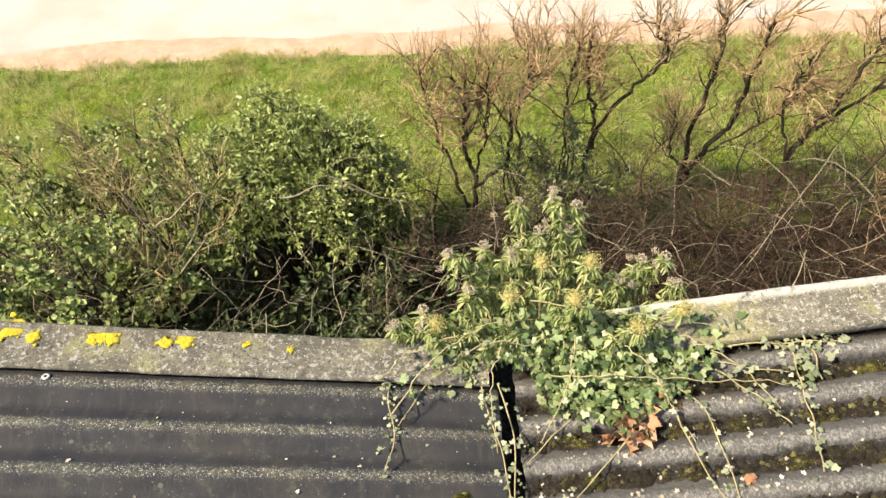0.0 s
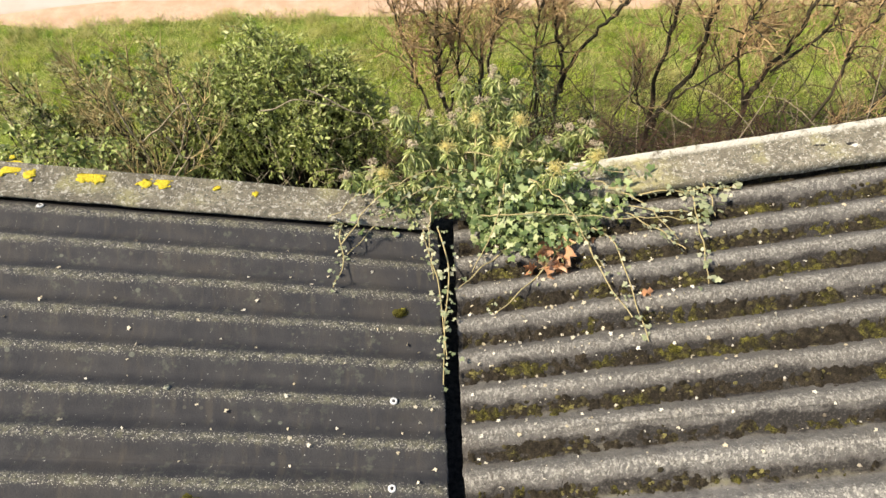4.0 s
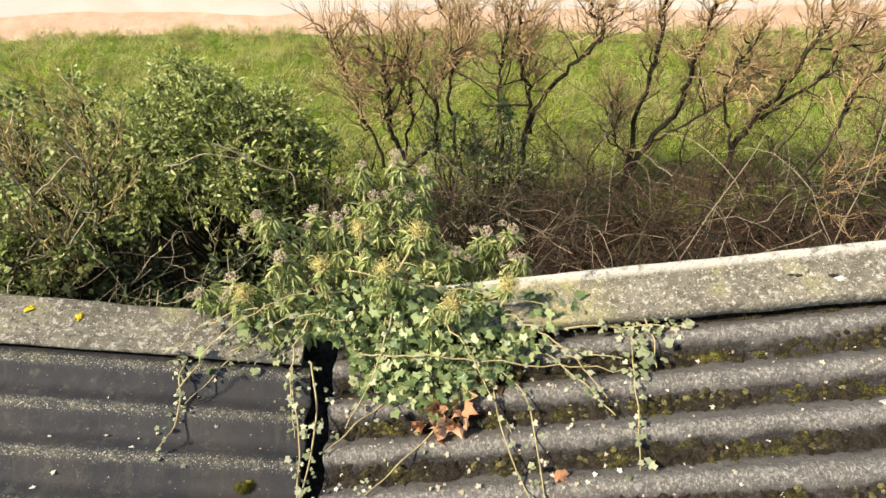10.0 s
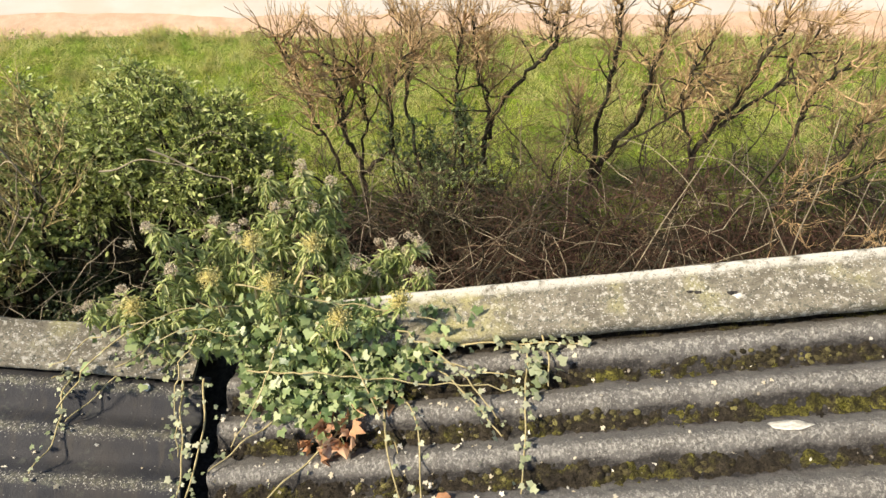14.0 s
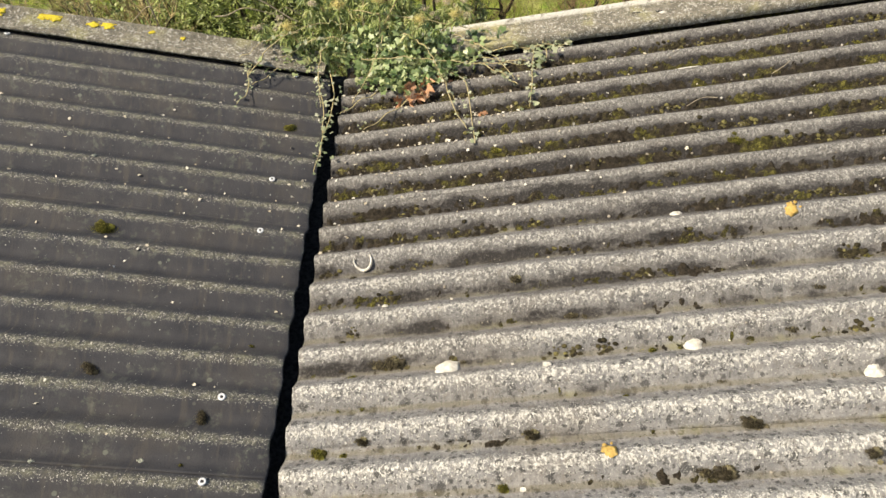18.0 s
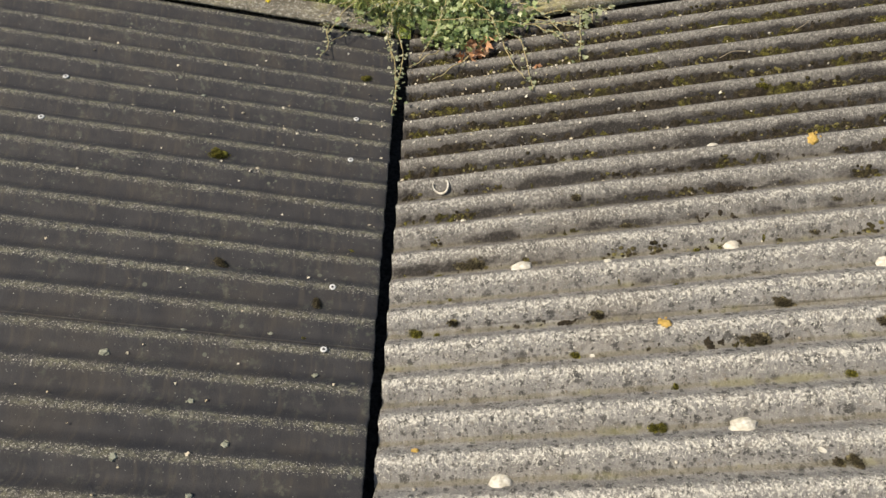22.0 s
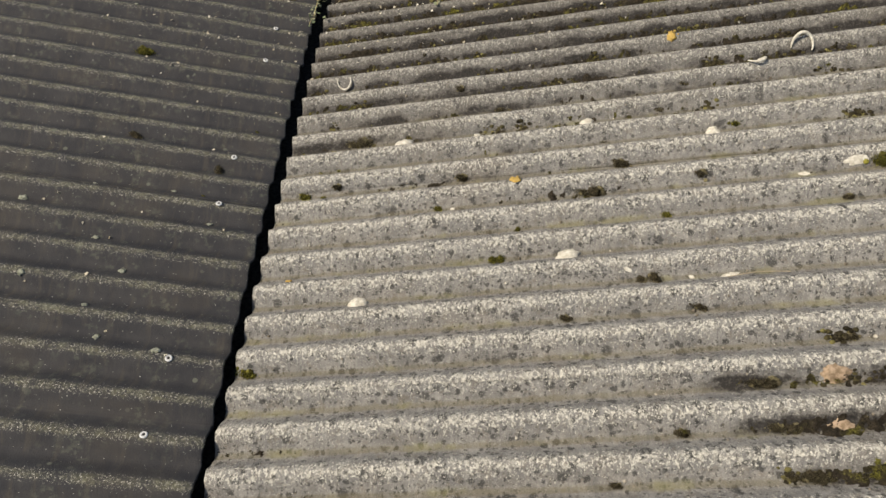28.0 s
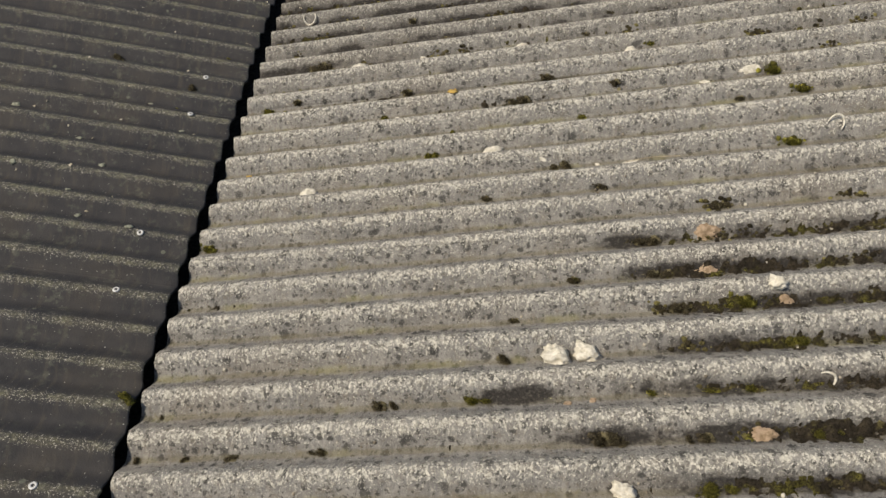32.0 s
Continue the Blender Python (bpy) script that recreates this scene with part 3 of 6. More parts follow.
def ivy_leaf(seed, lobes=1.0):
    """A five-lobed leaf, one unit long, folded along its ribs."""
    r = random.Random(seed)
    tips = [(-138, 0.44), (-64, 0.56), (0, 0.72), (64, 0.56), (138, 0.44)]
    rim = []
    for i, (a, d) in enumerate(tips):
        d *= r.uniform(0.9, 1.1)
        rim.append((a + r.uniform(-6, 6), d, -0.05))
        if i < 4:
            mid = 0.5 * (a + tips[i + 1][0])
            rim.append((mid, (0.50 - 0.08 * lobes) * r.uniform(0.9, 1.1), 0.03))
    rim.append((180, 0.14, -0.02))
    v = [(0, 0.32, 0.02)]
    for a, d, z in rim:
        v.append((d * math.sin(radians(a)), 0.32 + d * math.cos(radians(a)) * 0.85, z + r.uniform(-0.03, 0.03)))
    k = len(rim)
    return np.array(v), np.array([[0, i + 1, (i + 1) % k + 1] for i in range(k)])


def box(bag, x0, x1, y0, y1, z0, z1):
    v = [(x, y, z) for x in (x0, x1) for y in (y0, y1) for z in (z0, z1)]
    bag.add(v, [(0, 1, 3, 2), (4, 6, 7, 5), (0, 4, 5, 1), (2, 3, 7, 6), (0, 2, 6, 4), (1, 5, 7, 3)])


# ---- ground ----
def grass_line(x):
    """Where the turf ends and the sandy verge of the track begins."""
    return 7.30 + 0.05 * math.sin(1.7 * x) + 0.03 * math.sin(4.1 * x + 1) - 0.10 * max(0.0, x - 3.6)


def build_ground():
    xs = np.r_[-900, -200, -60, np.arange(-14, 14.1, 0.35), 60, 200, 900]
    ys = np.r_[-900, -200, -40, np.arange(-6, 12.1, 0.35), 40, 200, 900]
    v = [(x, y, 0.05 * noise.noise((x * 0.9, y * 0.9, 0)) if abs(x) < 13.5 and 1.8 < y < 7.0 else -0.02) for x in xs for y in ys]
    m = len(ys)
    f = [(i * m + j, (i + 1) * m + j, (i + 1) * m + j + 1, i * m + j + 1) for i in range(len(xs) - 1) for j in range(m - 1)]
    tagged(part("ground", mesh_from("ground", v, f, M_SOIL)), "rough turf and soil beside the sheds", "ground", kind="structure")
    xs = np.arange(-14, 14.1, 0.12)
    rows = 8
    v, f = [], []
    for x in xs:
        y0 = grass_line(x) - 0.12
        for k in range(rows):
            y = y0 + (8.4 - y0) * k / (rows - 1)
            v.append((x, y, 0.012 + 0.02 * noise.noise((x * 3, y * 3, 2)) + (0.01 if k else -0.05)))
    f = [(i * rows + j, (i + 1) * rows + j, (i + 1) * rows + j + 1, i * rows + j + 1) for i in range(len(xs) - 1) for j in range(rows - 1)]
    tagged(part("verge", mesh_from("verge", v, f, M_SAND)), "bare sandy orange earth verge along the track", "earth verge", kind="structure")
    xs = np.arange(-30, 30.1, 0.4)
    v = []
    for x in xs:
        edge = 7.66 + 0.05 * math.sin(1.3 * x + 0.6) + 0.10 * noise.noise((x * 1.2, 0, 0)) - 0.10 * max(0.0, -x - 4.6)
        v += [(x, edge, 0.0), (x, edge + 0.03, 0.045), (x, 11.5, 0.06), (x, 15.0, 0.05), (x, 15.1, -0.05)]
    f = [(i * 5 + j, (i + 1) * 5 + j, (i + 1) * 5 + j + 1, i * 5 + j + 1) for i in range(len(xs) - 1) for j in range(4)]
    tagged(part("road", mesh_from("road", v, f, M_TRACK)), "sun-bleached pale concrete farm track", "track", kind="structure")


# ---- the two sheds under the roofs ----
def build_walls():
    for side, name, inner, outer, y1 in ((-1, "wall_north_west", -0.16, -3.6, 1.44), (1, "wall_north_east", 0.1, 3.9, 1.50)):
        bag = Bag()
        lo, hi = sorted((inner, outer))
        top = lambda x: 2.53 + SLOPE * abs(x)  # noqa: E731
        v = [(lo, y1 - 0.2, -0.1), (hi, y1 - 0.2, -0.1), (hi, y1 - 0.2, top(hi)), (lo, y1 - 0.2, top(lo))]
        v += [(x, y1, z) for x, _, z in v]
        bag.add(v, [(0, 1, 2, 3), (5, 4, 7, 6), (0, 4, 5, 1), (1, 5, 6, 2), (2, 6, 7, 3), (3, 7, 4, 0)])
        tagged(part(name, bag.mesh(name, M_WALL, False)), "plain rendered gable wall of a shed under its roof", "wall", kind="structure")
    for name, x0, x1 in (("wall_west", -3.5, -3.3), ("wall_east", 3.6, 3.8), ("wall_south_west", -3.3, -0.36), ("wall_south_east", 0.3, 3.6), ("wall_valley_west", -0.36, -0.2), ("wall_valley_east", 0.16, 0.3)):
        bag = Bag()
        box(bag, x0, x1, -5.0, -4.8 if "south" in name else 1.22, -0.1, 2.5 if "valley" in name or "south" in name else 3.0)
        tagged(part(name, bag.mesh(name, M_WALL, False)), "plain rendered side wall of a shed under its roof", "wall", kind="structure")


# ---- corrugated roofs ----
def sheet_mesh(side, y_high, waves, lift, seed):
    """One corrugated sheet, seven waves wide, with a lap, a chipped lower edge and its thickness."""
    rng = random.Random(seed)
    per, thick, pitch = 14, 0.0065, RIGHT_PITCH if side > 0 else PITCH
    ys = y_high - np.arange(waves * per + 5) * pitch / per
    us = np.r_[0, 0.004, 0.012, 0.03, 0.07, np.arange(0.13, 3.7, 0.09), 3.7]
    top = []
    for y in ys:
        chip = 0.006 * noise.noise((y * 14, side * 5, seed)) + 0.004 * noise.noise((y * 60, side * 3, seed))
        for u in us:
            x = (right_edge(y) + chip + u) if side > 0 else (left_edge(y) - chip - u)
            z = right_top(x, y) if side > 0 else left_top(x, y)
            z += lift + 0.0022 * noise.noise((x * 3.1, y * 3.1, seed)) + 0.0012 * noise.noise((x * 17, y * 17, seed))
            z -= 0.003 * max(0.0, 1 - u / 0.012)
            top.append((x, y, z))
    top = np.array(top)
    n, m = len(ys), len(us)
    low = top - [0, 0, thick]
    f = [(i * m + j, i * m + j + 1, (i + 1) * m + j + 1, (i + 1) * m + j) for i in range(n - 1) for j in range(m - 1)]
    o = n * m
    f += [tuple(o + a for a in q[::-1]) for q in f]
    rim = [i * m for i in range(n)], [i * m + m - 1 for i in range(n)], list(range(m)), [(n - 1) * m + j for j in range(m)]
    for line in rim:
        f += [(a, b, b + o, a + o) for a, b in zip(line, line[1:])]
    if side < 0:
        f = [q[::-1] for q in f]
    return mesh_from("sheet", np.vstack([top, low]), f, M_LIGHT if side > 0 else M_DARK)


def build_roofs():
    roof = thing("corrugated_roof", "weathered light grey corrugated fibre-cement roof, mossy and lichen-speckled", "roof", kind="structure")
    for k in range(7):
        part("sheet", sheet_mesh(1, RIGHT_CREST + RIGHT_PITCH * 9.95 - 7 * RIGHT_PITCH * k, 7, 0.0035 * (k % 2), 10 + k), roof)
    dark = thing("corrugated_roof", "dark grey coated corrugated fibre-cement roof with lichen lines on its crests", "roof", kind="structure")
    for k in range(7):
        part("sheet", sheet_mesh(-1, LEFT_CREST + PITCH * 5.5 - 7 * PITCH * k, 7, 0.0035 * (k % 2), 30 + k), dark)
    return roof, dark


def build_gutter():
    bag = Bag()
    ys = np.arange(-5.0, 1.5, 0.02)
    prof = [(-0.20, 2.60), (-0.15, 2.545), (-0.10, 2.54), (-0.06, 2.545), (-0.02, 2.54), (0.03, 2.545), (0.08, 2.56), (0.12, 2.60)]
    v = []
    for y in ys:
        for i, (x, z) in enumerate(prof):
            v.append((x, y, z + (0.012 * noise.noise((x * 20, y * 16, 1)) + 0.006 * noise.noise((x * 60, y * 60, 1)) if 0 < i < 7 else 0)))
    m = len(prof)
    f = [(i * m + j, i * m + j + 1, (i + 1) * m + j + 1, (i + 1) * m + j) for i in range(len(ys) - 1) for j in range(m - 1)]
    bag.add(v, f)
    tagged(part("valley_gutter", bag.mesh("valley_gutter", M_GUNK)), "black silted valley gutter between the two roofs", "gutter", kind="structure")


def build_caps():
    """Angle-shaped verge cappings over the gable ends."""
    made = []
    for side, near, far, base, start, end, seed in ((1, 1.366, 1.538, 2.694, 0.02, 3.75, 3), (-1, 1.288, 1.443, 2.683, -0.10, -3.55, 7)):
        us = np.linspace(start, end, 90)
        prof = [(near + 0.008, -0.032 - 0.018 * side), (near, -0.025 - 0.017 * side), (near, 0.0), (near + 0.008, 0.006), (near + 0.04, 0.004), (near + 0.07, 0.003), (near + 0.10, 0.004), (far - 0.017, 0.007), (far - 0.010, 0.020), (far, 0.021), (far + 0.010, 0.010), (far + 0.013, -0.02), (far + 0.013, -0.20), (far, -0.20), (far - 0.002, -0.03), (far - 0.03, -0.010)]
        v = []
        for x in us:
            for y, z in prof:
                wob = 0.0025 * noise.noise((x * 7, y * 30, seed)) + 0.0018 * noise.noise((x * 35, y * 60, seed))
                v.append((x, y + wob, base + SLOPE * abs(x) + z + wob))
        m = len(prof)
        f = [(i * m + j, (i + 1) * m + j, (i + 1) * m + (j + 1) % m, i * m + (j + 1) % m) for i in range(len(us) - 1) for j in range(m)]
        f += [tuple(range(m))[::-1], tuple((len(us) - 1) * m + j for j in range(m))]
        if side < 0:
            f = [q[::-1] for q in f]
        label = "grey fibre-cement verge capping, pitted and lichened, along the gable"
        cap = thing("verge_capping", label, "roof capping", at=(start, near, base))
        part("capping", mesh_from("capping", v, f, M_CAP), cap)
        made.append(cap)
    return made


def lichen_mesh(seed, mat, size=1.0):
    """A thin crusty patch: a lobed disc with smaller ones round it."""
    rng = random.Random(seed)
    bag, k = Bag(), 18
    for n in range(6):
        big = 0.95 if n == 0 else rng.uniform(0.08, 0.3)
        a0, off = rng.uniform(0, 6.3), 0 if n == 0 else rng.uniform(0.6, 1.15)
        cx, cy, tall = off * math.cos(a0), 0.8 * off * math.sin(a0), rng.uniform(0.7, 1.1)
        v = [(cx, cy, 0.005 * tall)]
        for ring, h in ((0.55, 0.006), (0.9, 0.005), (1.0, 0.0)):
            for i in range(k):
                a = 2 * math.pi * i / k
                d = size * big * ring * (0.85 + 0.45 * noise.noise((math.cos(a) * 1.8, math.sin(a) * 1.8, seed + 7 * n)) + rng.uniform(-0.09, 0.09))
                v.append((cx + d * math.cos(a), cy + d * math.sin(a), (h + rng.uniform(0, 0.0015)) * tall))
        f = [(0, 1 + i, 1 + (i + 1) % k) for i in range(k)]
        bag.add(v, f)
        bag.add(v, [(1 + r * k + i, 1 + (r + 1) * k + i, 1 + (r + 1) * k + (i + 1) % k, 1 + r * k + (i + 1) % k) for r in range(2) for i in range(k)])
    return bag.mesh("lichen", mat)


def lie(ob, x, y, side, lift=0.0, spin=0.0, scale=(1, 1, 1), sit=None):
    """Lays a small thing on a roof, tilted with the surface under it."""
    top = right_top if side > 0 else left_top
    e = 0.006
    nx, ny = (top(x + e, y) - top(x - e, y)) / (2 * e), (top(x, y + e) - top(x, y - e)) / (2 * e)
    up = Vector((-nx, -ny, 1)).normalized()
    z = top(x, y) + lift if sit is None else sit
    turn = up.to_track_quat("Z", "Y").to_matrix().to_4x4()
    ob.matrix_basis = Matrix.Translation((x, y, z)) @ turn @ Matrix.Rotation(spin, 4, "Z") @ Matrix.Diagonal((*scale, 1))
    return ob


build_ground()
build_walls()
light_roof, dark_roof = build_roofs()
build_gutter()
cap_right, cap_left = build_caps()


# ---- moss ----
ICO_MOSS = ico(3)


def clump(bag, seed, wide=1.0, blobs=13):
    """A cushion of moss, about one unit across, of lumps and small tufts."""
    rng = np.random.default_rng(seed)
    for _ in range(blobs):
        d = np.array([rng.normal(0, 0.30) * wide, rng.normal(0, 0.16), 0])
        s = rng.uniform(0.07, 0.19)
        v = ICO_MOSS[0].copy()
        for i, p in enumerate(v):
            v[i] = p * (1 + 0.35 * noise.noise(Vector(p * 2.6) + Vector((seed, _, 0))) + 0.34 * noise.noise(Vector(p * 7) + Vector((seed, _, 5))) + 0.22 * noise.noise(Vector(p * 17) + Vector((seed, _, 9))))
        bag.add(v * [s * 1.25, s, s * rng.uniform(0.7, 1.1)] + d + [0, 0, 0.3 * s], ICO_MOSS[1])
    k = 1300
    a, r = rng.uniform(0, 2 * np.pi, k), rng.uniform(0, 1, k) ** 0.6 * (0.85 + 0.35 * np.sin(3 * rng.uniform(0, 2 * np.pi, 1) + 3 * rng.uniform(0, 2 * np.pi, k)))
    place = np.stack([0.62 * wide * r * np.cos(a), 0.36 * r * np.sin(a), 0.03 + 0.22 * np.clip(1 - r, 0, 1)], -1)
    heads = np.stack([rng.normal(0, 0.6, k), rng.normal(0, 0.6, k), np.ones(k)], -1)
    tuft = np.array([[-0.012, 0, 0], [0.012, 0, 0], [0, 0, 0.012], [0, 0.21, 0]])
    bag.many(tuft, [[0, 1, 3], [1, 2, 3], [2, 0, 3]], turns_for(heads, rng.uniform(0, 6, k), rng.uniform(0.4, 1.1, k)), place)


def clump_mesh(seed, mat, wide):
    bag = Bag()
    clump(bag, seed, wide)
    return bag.mesh("moss_clump", mat)


GREEN_CLUMPS = [clump_mesh(s, M_MOSS, w) for s, w in ((1, 1.0), (2, 1.5), (3, 0.8), (4, 1.3))]
BROWN_CLUMPS = [clump_mesh(s, M_MOSS_DARK, w) for s, w in ((11, 1.0), (12, 1.6), (13, 0.8), (14, 1.3))]
# along the slope, along the valley, breadth in metres
GREEN_SPOTS = [(0.934, -1.062, 0.10), (0.115, -0.646, 0.075), (0.702, -0.782, 0.06), (1.019, -0.930, 0.04), (1.571, -0.912, 0.06), (0.053, -1.490, 0.065), (0.06, -0.363, 0.06), (0.247, -0.493, 0.05), (1.915, -0.428, 0.05), (2.365, -0.716, 0.08), (2.439, -0.856, 0.06), (2.321, -1.166, 0.07), (1.467, -1.752, 0.05), (1.144, -2.202, 0.10), (1.955, -1.884, 0.10), (2.088, -2.039, 0.09), (1.654, -2.198, 0.06), (1.822, -2.192, 0.06), (1.931, -2.191, 0.06), (2.094, -2.326, 0.10), (1.93, -1.60, 0.05), (2.02, -1.77, 0.05), (1.78, -2.49, 0.12), (1.63, 1.235, 0.06), (1.31, 1.235, 0.065), (1.14, 1.24, 0.05), (2.0, 1.245, 0.07), (1.45, 1.10, 0.055), (1.76, 1.105, 0.075), (1.93, 1.105, 0.06), (2.28, 1.25, 0.06), (1.15, 1.095, 0.04), (2.35, 1.11, 0.06)]
BROWN_SPOTS = [(1.316, -0.750, 0.11), (1.447, -0.609, 0.07), (1.390, -0.471, 0.06), (1.455, -1.207, 0.10), (0.329, -0.319, 0.14), (0.989, -0.196, 0.11), (1.436, -0.600, 0.07), (1.166, -1.340, 0.055), (1.605, -1.320, 0.05), (1.728, -1.617, 0.10), (1.464, -1.762, 0.06), (2.204, -0.885, 0.05), (1.769, -0.133, 0.06), (1.256, -1.913, 0.06), (0.851, -2.213, 0.11), (1.781, -1.893, 0.08), (1.761, -2.341, 0.11), (1.516, -2.334, 0.13), (0.646, -2.367, 0.09), (0.371, -2.384, 0.06), (0.09, -2.231, 0.05), (0.216, -2.381, 0.05), (0.051, -2.377, 0.05), (1.751, -1.753, 0.13), (1.22, -2.07, 0.07), (0.90, -0.49, 0.05), (2.25, -1.90, 0.09), (2.0, -1.46, 0.09)]


def trough_near(x, y, side):
    """The bottom of the wave next to a place."""
    c = RIGHT_CREST + RIGHT_SKEW * x if side > 0 else LEFT_CREST
    pitch = RIGHT_PITCH if side > 0 else PITCH
    return c + pitch * (math.floor((y - c) / pitch) + 0.5)


def build_moss():
    rng = random.Random(4)
    for spots, shapes, label in ((GREEN_SPOTS, GREEN_CLUMPS, "yellow-green cushion of moss in a trough of the grey roof"), (BROWN_SPOTS, BROWN_CLUMPS, "dark brown dried moss clump in a trough of the grey roof")):
        small = []
        for x, y, size in spots:
            if size > 0.085 and y < 0.3:
                small += [(x + rng.uniform(0.6, 1.3) * u * size, y + rng.uniform(-0.012, 0.012), size * rng.uniform(0.45, 0.8)) for u in (-0.2, 0.22)]
            else:
                small.append((x, y, size))
        for _ in range(26):
            small.append((rng.uniform(0.06, 2.4), rng.uniform(-0.75, 0.75), rng.uniform(0.03, 0.065)))
        for x, y, size in small:
            ob = new("moss_clump", rng.choice(shapes))
            y = 0.45 * y + 0.55 * (trough_near(x, y, 1) + 0.012)
            tall = rng.uniform(0.45, 0.7) if y > -0.6 else rng.uniform(0.75, 1.05)
            lie(ob, x, y, 1, -0.004, rng.uniform(-0.3, 0.3), (size * (1.0 if y > 0.3 else 0.8), size * 0.9, size * tall))
            tagged(ob, label, "moss", "moss clumps on the roofs")
    for x, y, size in ((-0.807, 0.194, 0.085), (-0.665, -0.400, 0.07), (-0.274, -0.541, 0.07), (-0.169, -0.258, 0.035), (-0.215, 0.906, 0.06), (-0.30, -0.70, 0.03), (-0.04, -2.17, 0.05)):
        ob = new("moss_clump", rng.choice(GREEN_CLUMPS if size != 0.07 else BROWN_CLUMPS))
        lie(ob, x, y, -1, -0.003, rng.uniform(-0.4, 0.4), (size, size, size * 0.9))
        tagged(ob, "small green moss cushion on the dark grey roof", "moss", "moss clumps on the roofs")
    # the mossy bed that fills the damp troughs near the verge, and the damp patch low on the slope
    beds, tufts, heads = Bag(), [], []
    r = np.random.default_rng(5)
    us, vs = np.arange(0.015, 3.65, 0.008), np.linspace(-0.040, 0.044, 13)
    for k in range(-20, 11):
        c0 = RIGHT_CREST + RIGHT_PITCH * (k - 0.5)
        if c0 > 1.40:
            continue
        grid, wet = [], False
        for x in us:
            c = c0 + RIGHT_SKEW * x
            heavy = min(1.0, max(0.0, (c + 0.75) / 1.1))
            if c < -1.52:
                heavy = max(heavy, min(1.0, max(0.0, (x - 1.55) / 0.35)) * min(1.0, max(0.0, (c + 3.0) / 0.4)))
            wet = wet or heavy > 0
            heavy = max(heavy, 1.3) if k == 10 else heavy
            patch = noise.noise((x * 2.6, k * 3.7, 3.0)) + 0.5 * noise.noise((x * 9, k * 2.1, 8.0))
            amount = heavy * (1.05 + 0.20 * heavy) - 1.02 + 0.95 * patch
            for w in vs:
                y = c + 0.006 + w
                fine = noise.noise((x * 34, y * 34, 1.0)) + 0.6 * noise.noise((x * 80, y * 80, 2.0)) + 0.35 * noise.noise((x * 190, y * 190, 4.0))
                h = 0.013 * amount + 0.015 * fine - 0.012 * (w / 0.030) ** 2 + 0.001
                h = max(-0.012, min(h, 0.022))
                grid.append((x, y, right_top(x, y) + 0.002 + h))
                if h > -0.003 and r.uniform() < 0.75:
                    tufts.append(grid[-1])
        if not wet:
            continue
        m = len(vs)
        n = len(us)
        beds.add(grid, [(i * m + j, (i + 1) * m + j, (i + 1) * m + j + 1, i * m + j + 1) for i in range(n - 1) for j in range(m - 1) if max(grid[a][2] - right_top(grid[a][0], grid[a][1]) for a in (i * m + j, (i + 1) * m + j + 1)) > -0.009])
    part("moss", beds.mesh("moss", M_BED), light_roof, "brown and olive mossy crust", "stuff")
    bag, t = Bag(), np.array(tufts)
    heads = np.stack([r.normal(0, 0.7, len(t)), r.normal(0, 0.7, len(t)), np.ones(len(t))], -1)
    spike = np.array([[-0.22, 0, 0], [0.22, 0, 0], [0, 0, 0.22], [0, 1, 0]])
    bag.many(spike, [[0, 1, 3], [1, 2, 3], [2, 0, 3]], turns_for(heads, r.uniform(0, 6, len(t)), r.uniform(0.003, 0.011, len(t))), t - [0, 0, 0.001])
    part("moss", bag.mesh("moss", M_BED), light_roof, "fine tufts of moss", "stuff")
    # small rounded cushions crowded in the damp troughs
    bag, spot, size = Bag(), [], []
    for _ in range(330):
        x0, k = r.uniform(0.03, 3.0), int(r.integers(-20, 10))
        c = RIGHT_CREST + RIGHT_SKEW * x0 + RIGHT_PITCH * (k - 0.5)
        odds = min(1.0, max(0.0, (c + 0.8) / 1.1)) if c > -1.3 else 0.8 * min(1.0, max(0.0, (x0 - 1.5) / 0.4))
        if c > 1.42 or r.uniform() > odds:
            continue
        wide = r.uniform(0.012, 0.06) * (1.0 if c > 0 else 0.6)
        for _ in range(int(12 + 520 * wide)):
            x, y = x0 + r.normal(0, wide), c + r.normal(0.014, 0.009)
            if x < 0.02:
                continue
            spot.append((x, y, right_top(x, y) - 0.001))
            size.append(r.uniform(0.004, 0.011))
    ball = ico(2)
    knob = ball[0] * np.array([1 + 0.25 * noise.noise(Vector(p) * 2.5) + 0.22 * noise.noise(Vector(p) * 6) for p in ball[0]])[:, None] * [1.15, 1.0, 0.8]
    turn = turns_for(np.stack([r.normal(0, 0.3, len(spot)), np.ones(len(spot)), r.normal(0, 0.15, len(spot))], -1), r.normal(0, 0.3, len(spot)), np.array(size))
    bag.many(knob, ball[1], turn, spot)
    part("moss", bag.mesh("moss", M_CUSHION), light_roof, "small rounded olive and brown moss cushions", "stuff")
    # grit and crumbs washed into the troughs
    bag, spot = Bag(), []
    for _ in range(2600):
        x, k = r.uniform(0.02, 3.2), int(r.integers(-19, 11))
        c = RIGHT_CREST + RIGHT_SKEW * x + RIGHT_PITCH * (k - 0.5)
        if c > 1.38 or r.uniform() > 0.25 + max(0.0, (c + 0.5) / 1.4) + (0.5 if x > 1.3 and c < -1.4 else 0):
            continue
        y = c + r.normal(0.008, 0.018)
        spot.append((x, y, right_top(x, y) + r.uniform(0.0, 0.007)))
    lump = ICO1[0] * (1 + 0.3 * np.sin(ICO1[0] * 5).sum(1, keepdims=True) / 2)
    bag.many(lump, ICO1[1], turns_for(r.normal(0, 1, (len(spot), 3)), r.uniform(0, 6, len(spot)), 0.0012 + 0.006 * r.uniform(0, 1, len(spot)) ** 3.5), spot)
